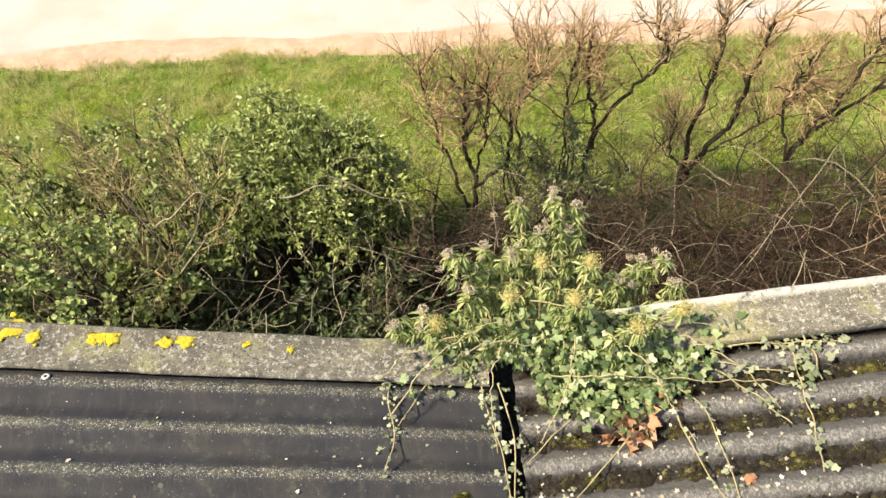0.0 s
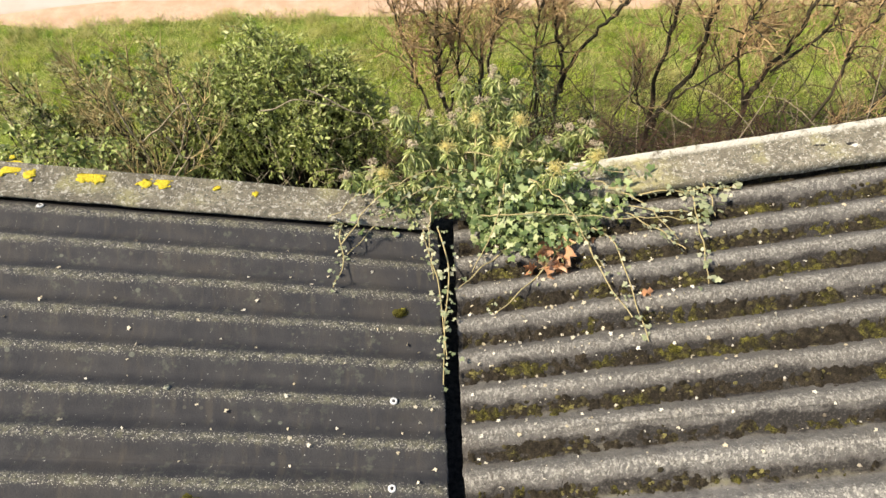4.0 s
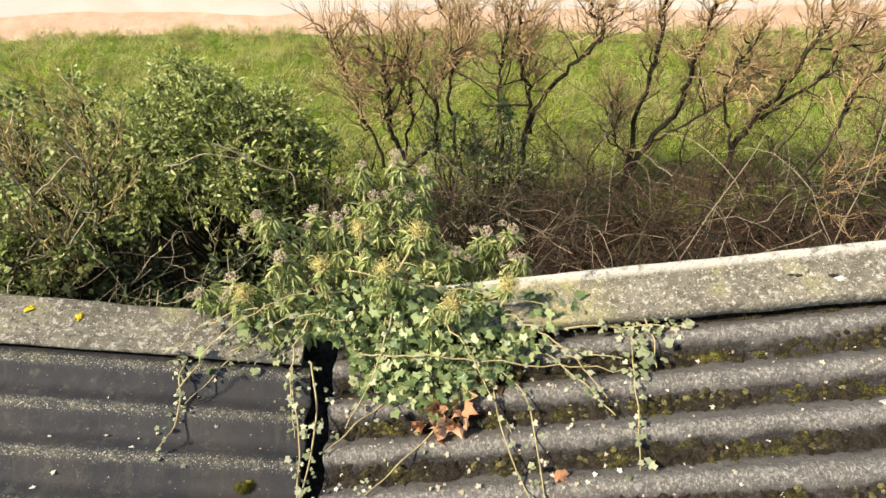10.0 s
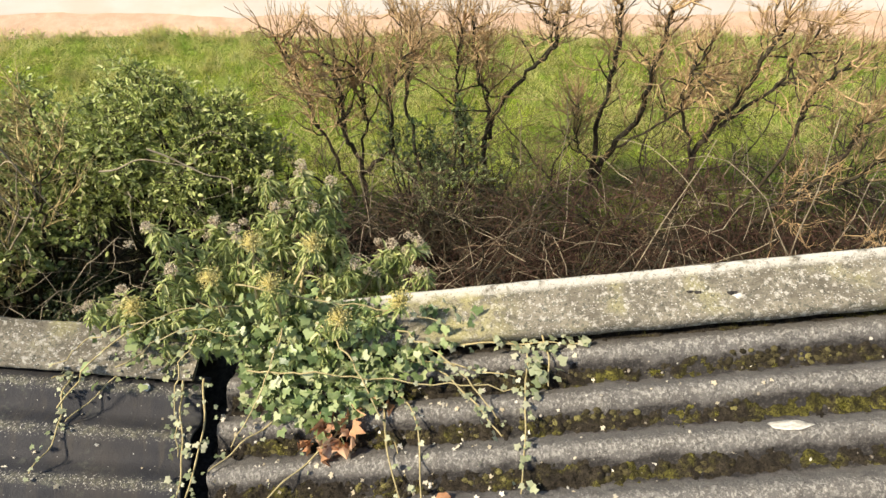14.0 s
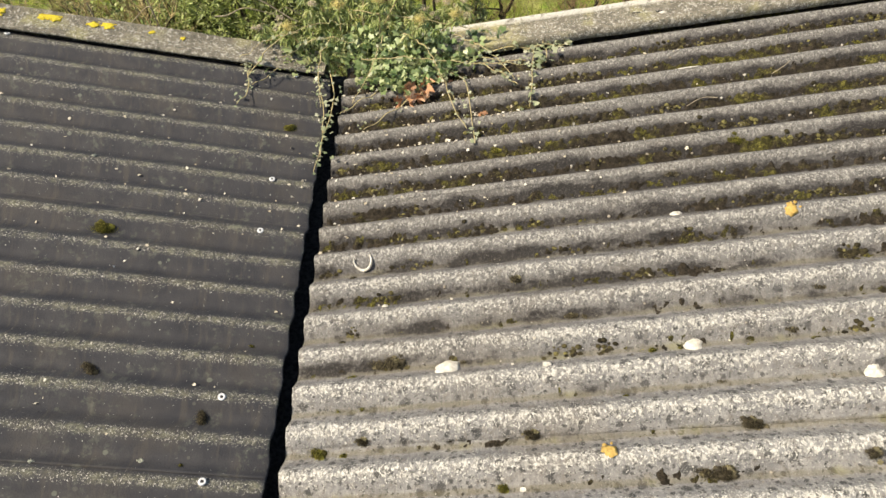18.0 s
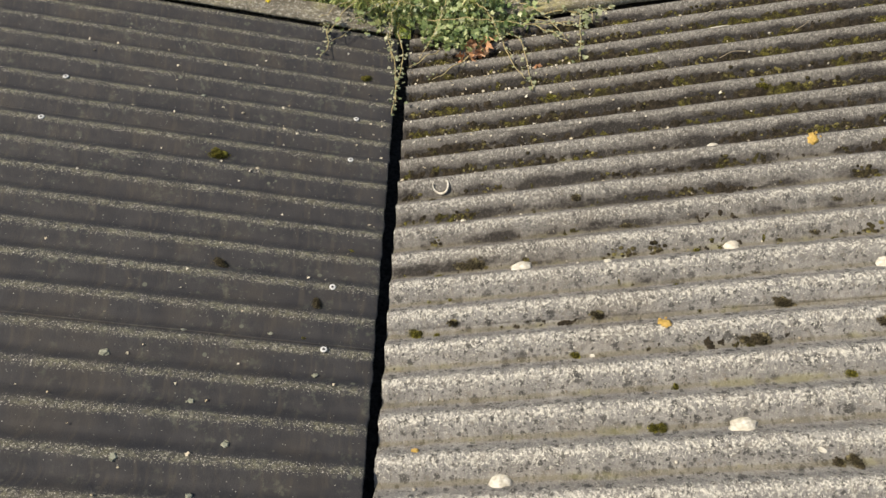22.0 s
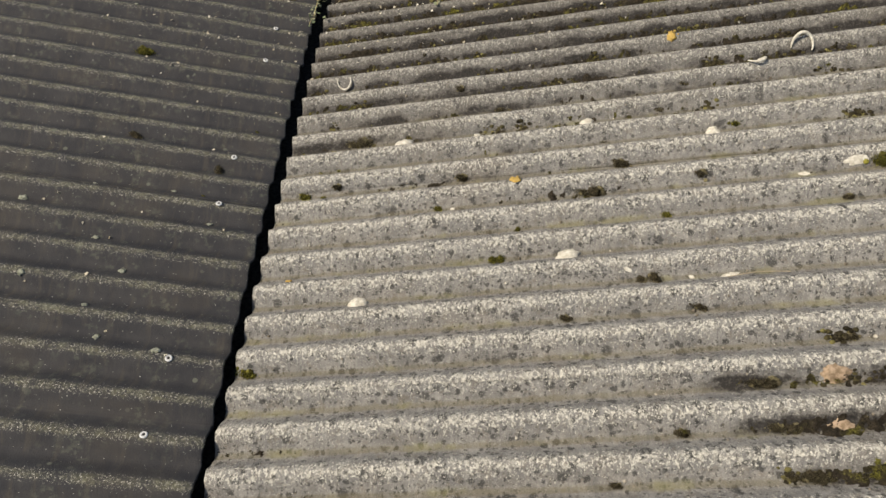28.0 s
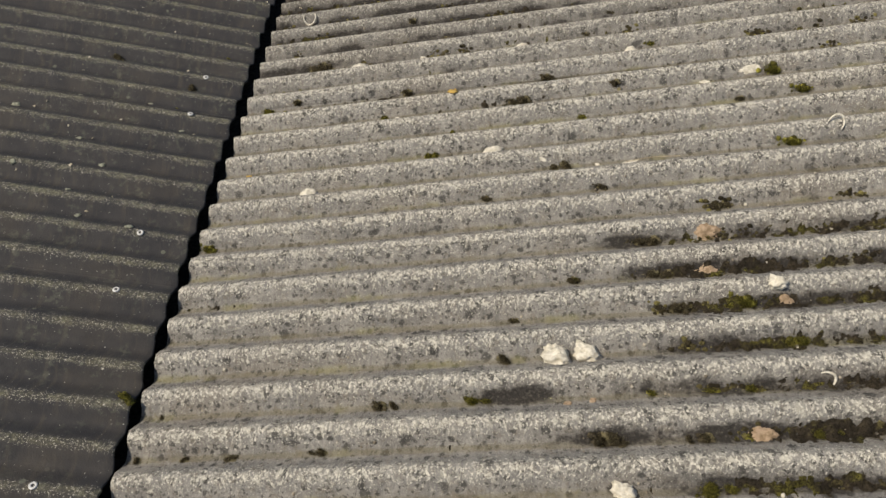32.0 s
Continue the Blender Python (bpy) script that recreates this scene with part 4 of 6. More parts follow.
    part("grit", bag.mesh("grit", M_GRIT), light_roof, "pale crumbs in the troughs", "stuff")


build_moss()


ICO3 = ico(4)


# ---- fixings of the dark roof ----
def washer_mesh():
    bag, k = Bag(), 20
    v = []
    for r, z in ((0.0125, 0.0), (0.0125, 0.003), (0.0115, 0.0042), (0.0058, 0.0046), (0.0050, 0.0030)):
        v += [(r * math.cos(2 * math.pi * i / k), r * math.sin(2 * math.pi * i / k), z) for i in range(k)]
    bag.add(v, [(a * k + i, a * k + (i + 1) % k, (a + 1) * k + (i + 1) % k, (a + 1) * k + i) for a in range(4) for i in range(k)])
    return bag.mesh("washer", M_STEEL)


def bolt_mesh():
    bag, k = Bag(), 6
    v = []
    for r, z in ((0.0056, 0.001), (0.0056, 0.0042), (0.0042, 0.0056)):
        v += [(r * math.cos(2 * math.pi * i / k), r * math.sin(2 * math.pi * i / k), z) for i in range(k)]
    bag.add(v, [(a * k + i, a * k + (i + 1) % k, (a + 1) * k + (i + 1) % k, (a + 1) * k + i) for a in range(2) for i in range(k)] + [tuple(2 * k + i for i in range(k))])
    return bag.mesh("bolt_head", M_RUBBER, False)


def build_fixings():
    washer, bolt = washer_mesh(), bolt_mesh()
    for column, ys in ((-0.227, (1.260, 0.538, 0.250, -0.472, -0.752, -1.480, -1.757, -2.478, -2.77)), (-1.56, (1.266, 0.538, 0.250, -0.472, -0.752, -1.48)), (-2.9, (1.26, 0.54, 0.25))):
        for y in ys:
            x = column - 0.0105 * (y - 0.5)
            top = lie(new("roof_fixing"), x, y, -1, 0.002)
            top.empty_display_size = 0.02
            tagged(top, "round pale metal washer with a dark bolt through a roof crest", "roof fixing", "fixings of the dark roof")
            for name, me in (("washer", washer), ("bolt_head", bolt)):
                new(name, me).parent = top


# ---- shells and crumbs on the light roof ----
def shell_mesh(seed, kind):
    """A bleached shell piece, one unit across: a dome, a curved sliver or a flat flake."""
    rng = random.Random(seed)
    bag, k, rings = Bag(), 16, 6
    if kind == "curl":
        pts = [(0.5 * math.cos(a), 0.42 * math.sin(a), 0.10 + 0.06 * math.sin(2 * a)) for a in np.linspace(-1.9, 1.9, 14)]
        rad = [0.02 + 0.055 * math.sin(math.pi * (i + 0.6) / 14.6) for i in range(14)]
        bag.tube(pts, np.array(rad), 7)
        return bag.mesh("shell_piece", M_SHELL)
    outer_x = lambda d, a: d * math.cos(a)  # noqa: E731
    high = 0.26 if kind == "dome" else 0.08
    outer, inner = [], []
    for r in range(rings + 1):
        u = r / rings
        for i in range(k):
            a = 2 * math.pi * i / k
            d = 0.5 * u * (1 + 0.38 * noise.noise((math.cos(a) * 1.4, math.sin(a) * 1.4, seed)) + (0.05 * math.cos(8 * a) if kind == "dome" else rng.uniform(-0.05, 0.05)) * u)
            z = high * math.sqrt(max(0.0, 1 - (0.97 * u) ** 2)) + 0.05 * noise.noise((outer_x(d, a) * 6, d * math.sin(a) * 6, seed)) - 0.04
            outer.append((d * math.cos(a), 0.72 * d * math.sin(a), z))
            inner.append((0.93 * d * math.cos(a), 0.67 * d * math.sin(a), z - 0.06))
    n = len(outer)
    f = [(r * k + i, (r + 1) * k + i, (r + 1) * k + (i + 1) % k, r * k + (i + 1) % k) for r in range(rings) for i in range(k)]
    f += [tuple(n + q for q in face[::-1]) for face in f]
    f += [(rings * k + i, n + rings * k + i, n + rings * k + (i + 1) % k, rings * k + (i + 1) % k) for i in range(k)]
    bag.add(outer + inner, f)
    return bag.mesh("shell_piece", M_SHELL)


def crumb_mesh(seed, mat):
    """A knobbly lump, one unit across."""
    v = []
    for p in ICO3[0]:
        q = Vector(p) * 1.7 + Vector((seed * 3.1, 0, 0))
        v.append(p * (0.44 + 0.20 * noise.noise(q) + 0.10 * noise.noise(q * 3) + 0.06 * noise.noise(q * 8)) * [1.15, 0.8, 0.62] + [0, 0, 0.1])
    return mesh_from("crumb", v, ICO3[1], mat)


def build_debris():
    rng = random.Random(9)
    domes = [shell_mesh(s, "dome") for s in (1, 2, 3)]
    flakes = [shell_mesh(s, "flake") for s in (4, 5, 6)]
    curls = [shell_mesh(s, "curl") for s in (7, 8)]
    lumps = [crumb_mesh(s, M_SHELL) for s in (1, 2)]
    tans = [crumb_mesh(s, M_TAN) for s in (3, 4)]
    sets = (
        (domes, "domed bleached white shell lying in a roof trough", "shell", ((0.533, -0.358, 0.085), (1.194, -1.064, 0.080), (0.420, -1.216, 0.070), (1.340, -0.339, 0.065), (1.829, -0.473, 0.065), (1.397, 0.225, 0.045))),
        (flakes, "flat white broken shell flake lying on the roof", "shell", ((1.597, 1.052, 0.12), (2.135, 1.092, 0.10), (1.075, -0.346, 0.05), (1.119, -0.215, 0.035), (1.727, -1.196, 0.10), (1.602, -1.194, 0.04), (1.39, -1.162, 0.03), (2.095, -0.752, 0.06), (2.278, -0.725, 0.085), (2.428, -1.655, 0.12), (2.034, -2.206, 0.055), (2.033, -0.037, 0.06), (0.76, -0.775, 0.04), (0.106, 0.515, 0.04))),
        (curls, "thin curved white shell sliver lying on the roof", "shell", ((0.197, 0.128, 0.07), (2.072, -0.097, 0.07), (2.472, -1.131, 0.055), (2.133, -2.171, 0.045), (2.292, 0.002, 0.09))),
        (lumps, "knobbly white crumb of shell in a roof trough", "shell", ((1.382, -2.056, 0.085), (1.477, -2.050, 0.075), (2.075, -1.847, 0.05), (1.535, -2.479, 0.06), (0.30, -0.09, 0.02), (0.86, -0.39, 0.025))),
        (tans, "tan crumbly clod on the mossy roof", "crumb", ((1.928, -1.595, 0.08), (1.903, -1.761, 0.09), (2.104, -1.891, 0.055), (1.927, -2.329, 0.075), (1.407, -2.216, 0.03), (1.482, -2.208, 0.03))),
    )
    for shapes, label, category, spots in sets:
        for x, y, size in spots:
            size *= 1.2 if category == "shell" and size < 0.1 else 1.0
            name = "shell_piece" if category == "shell" else "crumb"
            ob = lie(new(name, rng.choice(shapes)), x, y, 1, 0.001, rng.uniform(-0.4, 0.4) + (rng.uniform(0, 6) if shapes is curls else 0), (size, size * (0.55 if shapes is flakes else 1.0), size * (0.45 if shapes is tans else 0.4 if shapes is flakes else 1.0)))
            tagged(ob, label, category, "debris on the light roof")
    # lichens grown on the sheets and cappings
    shapes = [lichen_mesh(s, M_ORANGE, 1.0) for s in (1, 2)]
    for x, y, size in ((1.768, 0.158, 0.028), (1.016, -0.691, 0.026), (0.139, -1.110, 0.014)):
        ob = lie(new("lichen", rng.choice(shapes)), x, y, 1, 0.001, rng.uniform(0, 6), (size, size, 1))
        ob.parent = light_roof
        tagged(ob, "orange crusty lichen")
    smears = [lichen_mesh(s, M_SMEAR, 1.0) for s in (11, 12)]
    for x, y, long in ((0.74, -2.232, 0.05), (1.00, -2.228, 0.07), (0.78, -2.378, 0.06), (0.98, -2.376, 0.05), (1.35, -2.215, 0.05), (0.62, -2.095, 0.03)):
        ob = lie(new("lichen", rng.choice(smears)), x, trough_near(x, y, 1) + 0.006, 1, -0.0005, rng.uniform(-0.1, 0.1), (long, 0.013, 0.5))
        ob.parent = light_roof
        tagged(ob, "pale yellow-green algae smear")
    pales = [lichen_mesh(s, M_PALE_LICHEN, 1.0) for s in (3, 4, 5)]
    for x, y, size in ((-0.237, -0.843, 0.013), (-0.487, -1.123, 0.014), (-0.630, -0.982, 0.014), (-0.960, -0.832, 0.018), (-0.26, -1.45, 0.02), (-0.48, -1.41, 0.014), (-0.42, -0.69, 0.011), (-0.55, -1.3, 0.012), (-0.8, -1.2, 0.013), (-0.72, -0.72, 0.011), (-0.95, 0.55, 0.012)):
        ob = lie(new("lichen", rng.choice(pales)), x, y, -1, 0.001, rng.uniform(0, 6), (size, size, 0.6))
        ob.parent = dark_roof
        tagged(ob, "pale grey-green lichen disc")
    shapes = [lichen_mesh(s, M_LICHEN, 1.0) for s in (6, 7, 8)]
    for x, y, size in ((-1.713, 1.452, 0.042), (-1.640, 1.424, 0.026), (-1.435, 1.436, 0.036), (-1.391, 1.425, 0.026), (-1.40, 1.452, 0.024), (-1.219, 1.425, 0.026), (-1.156, 1.434, 0.032), (-0.80, 1.42, 0.014), (-0.95, 1.43, 0.016), (-2.1, 1.44, 0.04), (-2.2, 1.42, 0.03)):
        ob = new("lichen", rng.choice(shapes))
        ob.parent = cap_left
        ob.matrix_basis = Matrix.Translation(Vector((x, y - 0.024, 2.6895 - SLOPE * x)) - cap_left.location) @ Matrix.Rotation(math.atan(SLOPE), 4, "Y") @ Matrix.Rotation(rng.uniform(0, 6), 4, "Z") @ Matrix.Diagonal((size * 1.2, size, 0.45, 1))
        tagged(ob, "bright yellow crusty lichen")
    # thin dark patches paint the unlit depth of the bolt holes
    pits, chips = lichen_mesh(9, M_GUNK), lichen_mesh(10, M_SHELL)
    for x, y, size, me, label in ((1.446, 1.452, 0.010, pits, "rotted bolt hole, its dark depth painted as a thin patch"), (1.541, 1.439, 0.013, pits, "rotted bolt hole, its dark depth painted as a thin patch"), (1.556, 1.428, 0.014, chips, "pale chipped rim of a bolt hole"), (1.425, 1.457, 0.008, pits, "rotted bolt hole, its dark depth painted as a thin patch")):
        ob = new("bolt_hole" if me is pits else "chip", me)
        ob.parent = cap_right
        ob.matrix_basis = Matrix.Translation(Vector((x, y, 2.698 + SLOPE * x)) - cap_right.location) @ Matrix.Rotation(-math.atan(SLOPE), 4, "Y") @ Matrix.Diagonal((size * 1.3, size * 0.8, 0.3, 1))
        tagged(ob, label)
    for x, y, size in ((2.351, 1.475, 0.04), (2.9, 1.44, 0.03)):
        ob = new("lichen", rng.choice(shapes))
        ob.parent = cap_right
        ob.matrix_basis = Matrix.Translation(Vector((x, y, 2.698 + SLOPE * x)) - cap_right.location) @ Matrix.Rotation(-math.atan(SLOPE), 4, "Y") @ Matrix.Diagonal((size, size * 0.85, 1, 1))
        tagged(ob, "bright yellow crusty lichen")
    # small pale leaf and bud bits caught on both roofs
    r, bag, turn, spot = np.random.default_rng(12), Bag(), [], []
    for _ in range(560):
        if r.uniform() < 0.75:
            x, y = abs(r.normal(0.45, 0.5)), 1.25 - abs(r.normal(0, 0.55))
            top = right_top
        else:
            x, y = -abs(r.normal(0.5, 0.6)) - 0.07, 1.2 - abs(r.normal(0, 1.4))
            top = left_top
        if x > 3 or (x > 0 and y < -2.4):
            continue
        spot.append((x, y, top(x, y) + 0.005))
        turn.append((r.normal(), r.normal(), 0.25 * r.normal()))
    bag.many(*ivy_leaf(9, 1.6), turns_for(turn, r.normal(0, 0.5, len(turn)), r.uniform(0.006, 0.019, len(turn))), spot)
    tagged(part("leaf_litter", bag.mesh("leaf_litter", M_LITTER)), "scattered small pale dry leaf bits on the roofs", "leaf litter", kind="stuff")
    # a few dry sticks
    for pts in (((1.70, -1.228), (1.80, -1.215), (1.90, -1.222)), ((1.93, 0.94), (2.0, 0.99), (2.07, 1.06)), ((1.55, 0.80), (1.62, 0.84), (1.68, 0.83))):
        bag = Bag()
        line = smooth_path([(x, y, right_top(x, trough_near(x, y, 1)) + 0.035) for x, y in pts], 6)
        bag.tube(line, 0.0017, 5)
        tagged(part("dry_stick", bag.mesh("dry_stick", M_STRAW)), "thin dry pale stick lying across the roof", "stick", "sticks on the light roof")


build_fixings()
build_debris()


# ---- ivy over the end of the valley ----
IVY_SHAPES = [ivy_leaf(s, 0.6 + 0.25 * s) for s in range(4)]


def umbel(bag, centre, size, rng):
    """A ball of short stalks, each with a bead."""
    k = 60 if size < 0.03 else 170
    d = rng.normal(0, 1, (k, 3))
    d[:, 2] = np.abs(d[:, 2]) * 0.8 - 0.15
    d /= np.linalg.norm(d, axis=1, keepdims=True)
    ends = centre + d * size * rng.uniform(0.8 if size < 0.03 else 0.45, 1.15, (k, 1))
    bag.many(ICO1[0], ICO1[1], turns_for(d, None, size * rng.uniform(0.085, 0.14, k) * (1.0 if size < 0.03 else 0.5)), ends)
    stalk = np.array([[-0.03, 0, 0], [0.03, 0, 0], [0, 0, 0.04], [0, 1, 0]])
    bag.many(stalk, [[0, 1, 3], [1, 2, 3], [2, 0, 3]], turns_for(d, None, size), np.repeat(np.asarray(centre)[None], k, 0))


def ivy_shoot(ivy, root, tip, rng, leaves, width, flower):
    """An upright flowering shoot: a stem, drooping narrow leaves round it and a head on top."""
    bend = 0.5 * (np.array(root) + tip) + rng.normal(0, 0.03, 3)
    line = smooth_path([root, bend, tip], 8)
    bag = Bag()
    bag.tube(line, np.linspace(0.007, 0.0035, len(line)), 6)
    stem = part("stem", bag.mesh("stem", M_VINE), ivy)
    bag = Bag()
    nodes = max(4, leaves // 12)
    for _ in range(nodes):
        u = rng.uniform(0.3, 1.0)
        at = line[int(u * (len(line) - 1))]
        ang = rng.uniform(0, 2 * np.pi)
        reach = width * rng.uniform(0.2, 1.0) * (1.2 - 0.8 * u)
        end = at + np.array([math.cos(ang) * reach, math.sin(ang) * reach, rng.uniform(0.0, 0.05)])
        bag.tube([at, 0.5 * (at + end) + [0, 0, 0.01], end], [0.0025, 0.002, 0.0015], 4)
        k = int(rng.integers(8, 16))
        a = rng.uniform(0, 2 * np.pi, k)
        out = np.stack([np.cos(a), np.sin(a), rng.normal(-1.05, 0.45, k)], -1)
        shape = LEAF_NARROW[0] * [rng.uniform(0.5, 0.72), 1, 1.5]
        bag.many(shape, LEAF_NARROW[1], turns_for(out, rng.normal(0, 0.45, k), rng.uniform(0.024, 0.050, k)), end + out * rng.uniform(0.003, 0.012, (k, 1)))
    k = 12
    a = rng.uniform(0, 2 * np.pi, k)
    out = np.stack([np.cos(a), np.sin(a), rng.uniform(-0.9, 0.1, k)], -1)
    bag.many(LEAF_NARROW[0] * [0.72, 1, 1.3], LEAF_NARROW[1], turns_for(out, rng.normal(0, 0.3, k), rng.uniform(0.035, 0.06, k)), np.repeat(line[-1][None] - [0, 0, 0.012], k, 0))
    part("foliage", bag.mesh("foliage", M_IVY_TOP), ivy, "drooping yellow-green leaves", "stuff")
    if flower:
        bag = Bag()
        umbel(bag, line[-1] + [0, 0, 0.02], 0.020 if flower == "berry" else 0.036, rng)
        part("flower_head", bag.mesh("flower_head", M_BERRY if flower == "berry" else M_UMBEL), stem, "mauve-grey seed head" if flower == "berry" else "yellow-green flower ball")
        if flower == "berry":
            for _ in range(2):
                bag = Bag()
                umbel(bag, line[-1] + rng.normal(0, 0.03, 3), 0.014, rng)
                part("flower_head", bag.mesh("flower_head", M_BERRY), stem, "mauve-grey seed head")


def build_ivy():
    rng = np.random.default_rng(21)
    ivy = thing("ivy_plant", "flowering ivy with lobed leaves spilling over verge and both roofs", "ivy", at=(0.1, 1.5, 2.6))
    tips = ((0.29, 1.96, 2.88), (0.19, 1.98, 2.94), (0.06, 2.0, 2.87), (-0.23, 1.65, 2.99), (-0.09, 1.79, 2.86), (0.60, 1.73, 2.82), (0.51, 1.73, 2.81), (-0.43, 1.48, 2.81), (0.40, 1.62, 2.84), (0.12, 1.82, 2.90), (0.24, 1.85, 2.86), (-0.16, 1.55, 2.90), (0.62, 1.62, 2.80), (-0.33, 1.52, 2.84), (0.0, 1.72, 2.9))
    for tip in tips:
        root = np.array([0.55 * tip[0] + 0.07, min(tip[1] - 0.1, 1.58), 2.62])
        ivy_shoot(ivy, root, np.array(tip), rng, 560 if tip[1] > 1.9 else 400, 0.095, "berry")
    for tip in ((0.19, 1.43, 3.00), (0.39, 1.35, 2.94), (0.56, 1.42, 2.93), (-0.02, 1.50, 2.93), (0.28, 1.62, 2.95), (0.1, 1.6, 2.98), (-0.28, 1.46, 2.83)):
        ivy_shoot(ivy, np.array([0.6 * tip[0] + 0.05, 1.45, 2.64]), np.array(tip), rng, 150, 0.10, "ball")
    # broad lobed leaves of the mat: the uppermost ones singly, the rest together
    shapes = [mesh_from("leaf", v, f, M_IVY_BIG) for v, f in IVY_SHAPES]

    def mat_place():
        while True:
            x = rng.normal(0.24, 0.30)
            front = 1.33 + 0.06 * rng.normal() if x < 0.04 else 1.14 + 0.9 * abs(x - 0.32) ** 1.5 + 0.04 * rng.normal()
            y = rng.uniform(1.05, 1.56 - 0.12 * abs(x - 0.1))
            if -0.46 < x < 0.82 and y > front and not (x < 0.06 and x > -0.14 and y < 1.36):
                break
        base = 2.70 + SLOPE * abs(x)
        hump = 0.10 * math.exp(-(((x - 0.15) / 0.30) ** 2) - ((y - 1.46) / 0.22) ** 2)
        return x, y, base, hump

    for _ in range(290):
        x, y, base, hump = mat_place()
        ob = new("leaf", shapes[int(rng.integers(4))])
        head = Vector((rng.normal(0, 0.7), -0.6 + rng.normal(0, 0.5), -0.75 + rng.normal(0, 0.5)))
        m = Matrix(turns_for([head], rng.normal(0, 0.75, 1), [rng.uniform(0.024, 0.044)])[0].tolist()).to_4x4()
        ob.matrix_basis = Matrix.Translation(Vector((x, y, base + hump + rng.uniform(0.0, 0.05))) - ivy.location) @ m
        ob.parent = ivy
    bags = [Bag() for _ in range(2)]
    for s in range(4):
        pts, heads = [], []
        for _ in range(460):
            x, y, base, hump = mat_place()
            pts.append((x, y, base - 0.02 + hump * rng.uniform(0, 1)))
            heads.append((rng.normal(0, 0.8), -0.5 + rng.normal(0, 0.7), -0.2 + rng.normal(0, 0.5)))
        bags[0].many(*IVY_SHAPES[s], turns_for(heads, rng.normal(0, 0.7, len(pts)), rng.uniform(0.020, 0.042, len(pts))), pts)
    part("foliage", bags[0].mesh("foliage", M_IVY), ivy, "dense lobed green leaves", "stuff")
    # the face of the plant that hangs down the gable
    pts, heads = [], []
    for _ in range(900):
        x = rng.uniform(-0.35, 0.65)
        pts.append((x, 1.62 + abs(rng.normal(0, 0.12)), rng.uniform(1.6, 2.62 - 0.3 * abs(x - 0.15))))
        heads.append((rng.normal(0, 0.6), 0.6, -0.8 + rng.normal(0, 0.4)))
    bags[1].many(*IVY_SHAPES[1], turns_for(heads, rng.normal(0, 0.6, len(pts)), rng.uniform(0.035, 0.065, len(pts))), pts)
    part("foliage", bags[1].mesh("foliage", M_IVY), ivy, "leaves hanging down the gable", "stuff")
    # runners over the sheets
    lift = lambda x, y: (right_top(x, y) if x > -0.02 else left_top(min(x, left_edge(y)), y))  # noqa: E731
    runners = (
        (((-0.30, 1.42), (-0.434, 1.32), (-0.457, 1.223), (-0.432, 1.10), (-0.460, 0.975)), 44, 0.022),
        (((0.0, 1.45), (-0.20, 1.39), (-0.33, 1.28), (-0.42, 1.13)), 14, 0.022),
        (((-0.10, 1.40), (-0.26, 1.36), (-0.44, 1.30), (-0.50, 1.26)), 16, 0.02),
        (((-0.14, 1.36), (-0.115, 1.20), (-0.075, 1.05), (-0.06, 0.90), (-0.045, 0.70)), 60, 0.026),
        (((-0.07, 1.30), (-0.03, 1.10), (-0.05, 0.85), (-0.06, 0.60)), 44, 0.024),
        (((0.30, 1.32), (0.455, 1.30), (0.60, 1.15), (0.628, 0.921), (0.645, 0.70)), 40, 0.024),
        (((0.40, 1.28), (0.498, 1.23), (0.533, 1.026), (0.61, 0.80)), 30, 0.022),
        (((0.80, 1.40), (0.932, 1.33), (0.925, 1.20), (0.915, 1.06), (0.893, 0.905)), 48, 0.032),
        (((0.98, 1.40), (1.00, 1.30), (0.99, 1.20)), 22, 0.040),
        (((0.26, 1.24), (0.20, 1.18), (0.10, 1.10), (0.005, 1.01)), 12, 0.02),
        (((0.40, 1.15), (0.352, 1.076), (0.24, 0.97), (0.135, 0.875)), 10, 0.018),
        (((0.30, 1.40), (0.50, 1.35), (0.70, 1.30), (0.90, 1.24)), 50, 0.026),
        (((0.55, 1.34), (0.68, 1.28), (0.783, 1.16), (0.85, 1.06)), 34, 0.024),
        (((0.60, 1.38), (0.80, 1.36), (1.0, 1.345), (1.12, 1.335)), 60, 0.03),
    )
    for pts, leaves, size in runners:
        line = smooth_path([(x, y, max(lift(x, y), lift(x, y + 0.05), lift(x, y - 0.05)) + 0.012) for x, y in pts], 7)
        line[:, 2] += 0.008 * np.sin(np.arange(len(line)))
        bag = Bag()
        bag.tube(line, np.linspace(0.0036, 0.0020, len(line)), 5)
        vine = part("vine", bag.mesh("vine", M_VINE), ivy, "bare yellowish trailing vine")
        bag = Bag()
        where = line[rng.integers(1, len(line), leaves)] + rng.normal(0, 0.016, (leaves, 3)) * [1, 1, 0.4]
        heads = rng.normal(0, 1, (leaves, 3)) * [1, 1, 0.3]
        bag.many(*IVY_SHAPES[int(rng.integers(4))], turns_for(heads, rng.normal(0, 0.5, leaves), size * rng.uniform(0.45, 1.05, leaves)), where + [0, 0, 0.006])
        part("foliage", bag.mesh("foliage", M_IVY_PALE), vine, "small pale lobed leaves", "stuff")
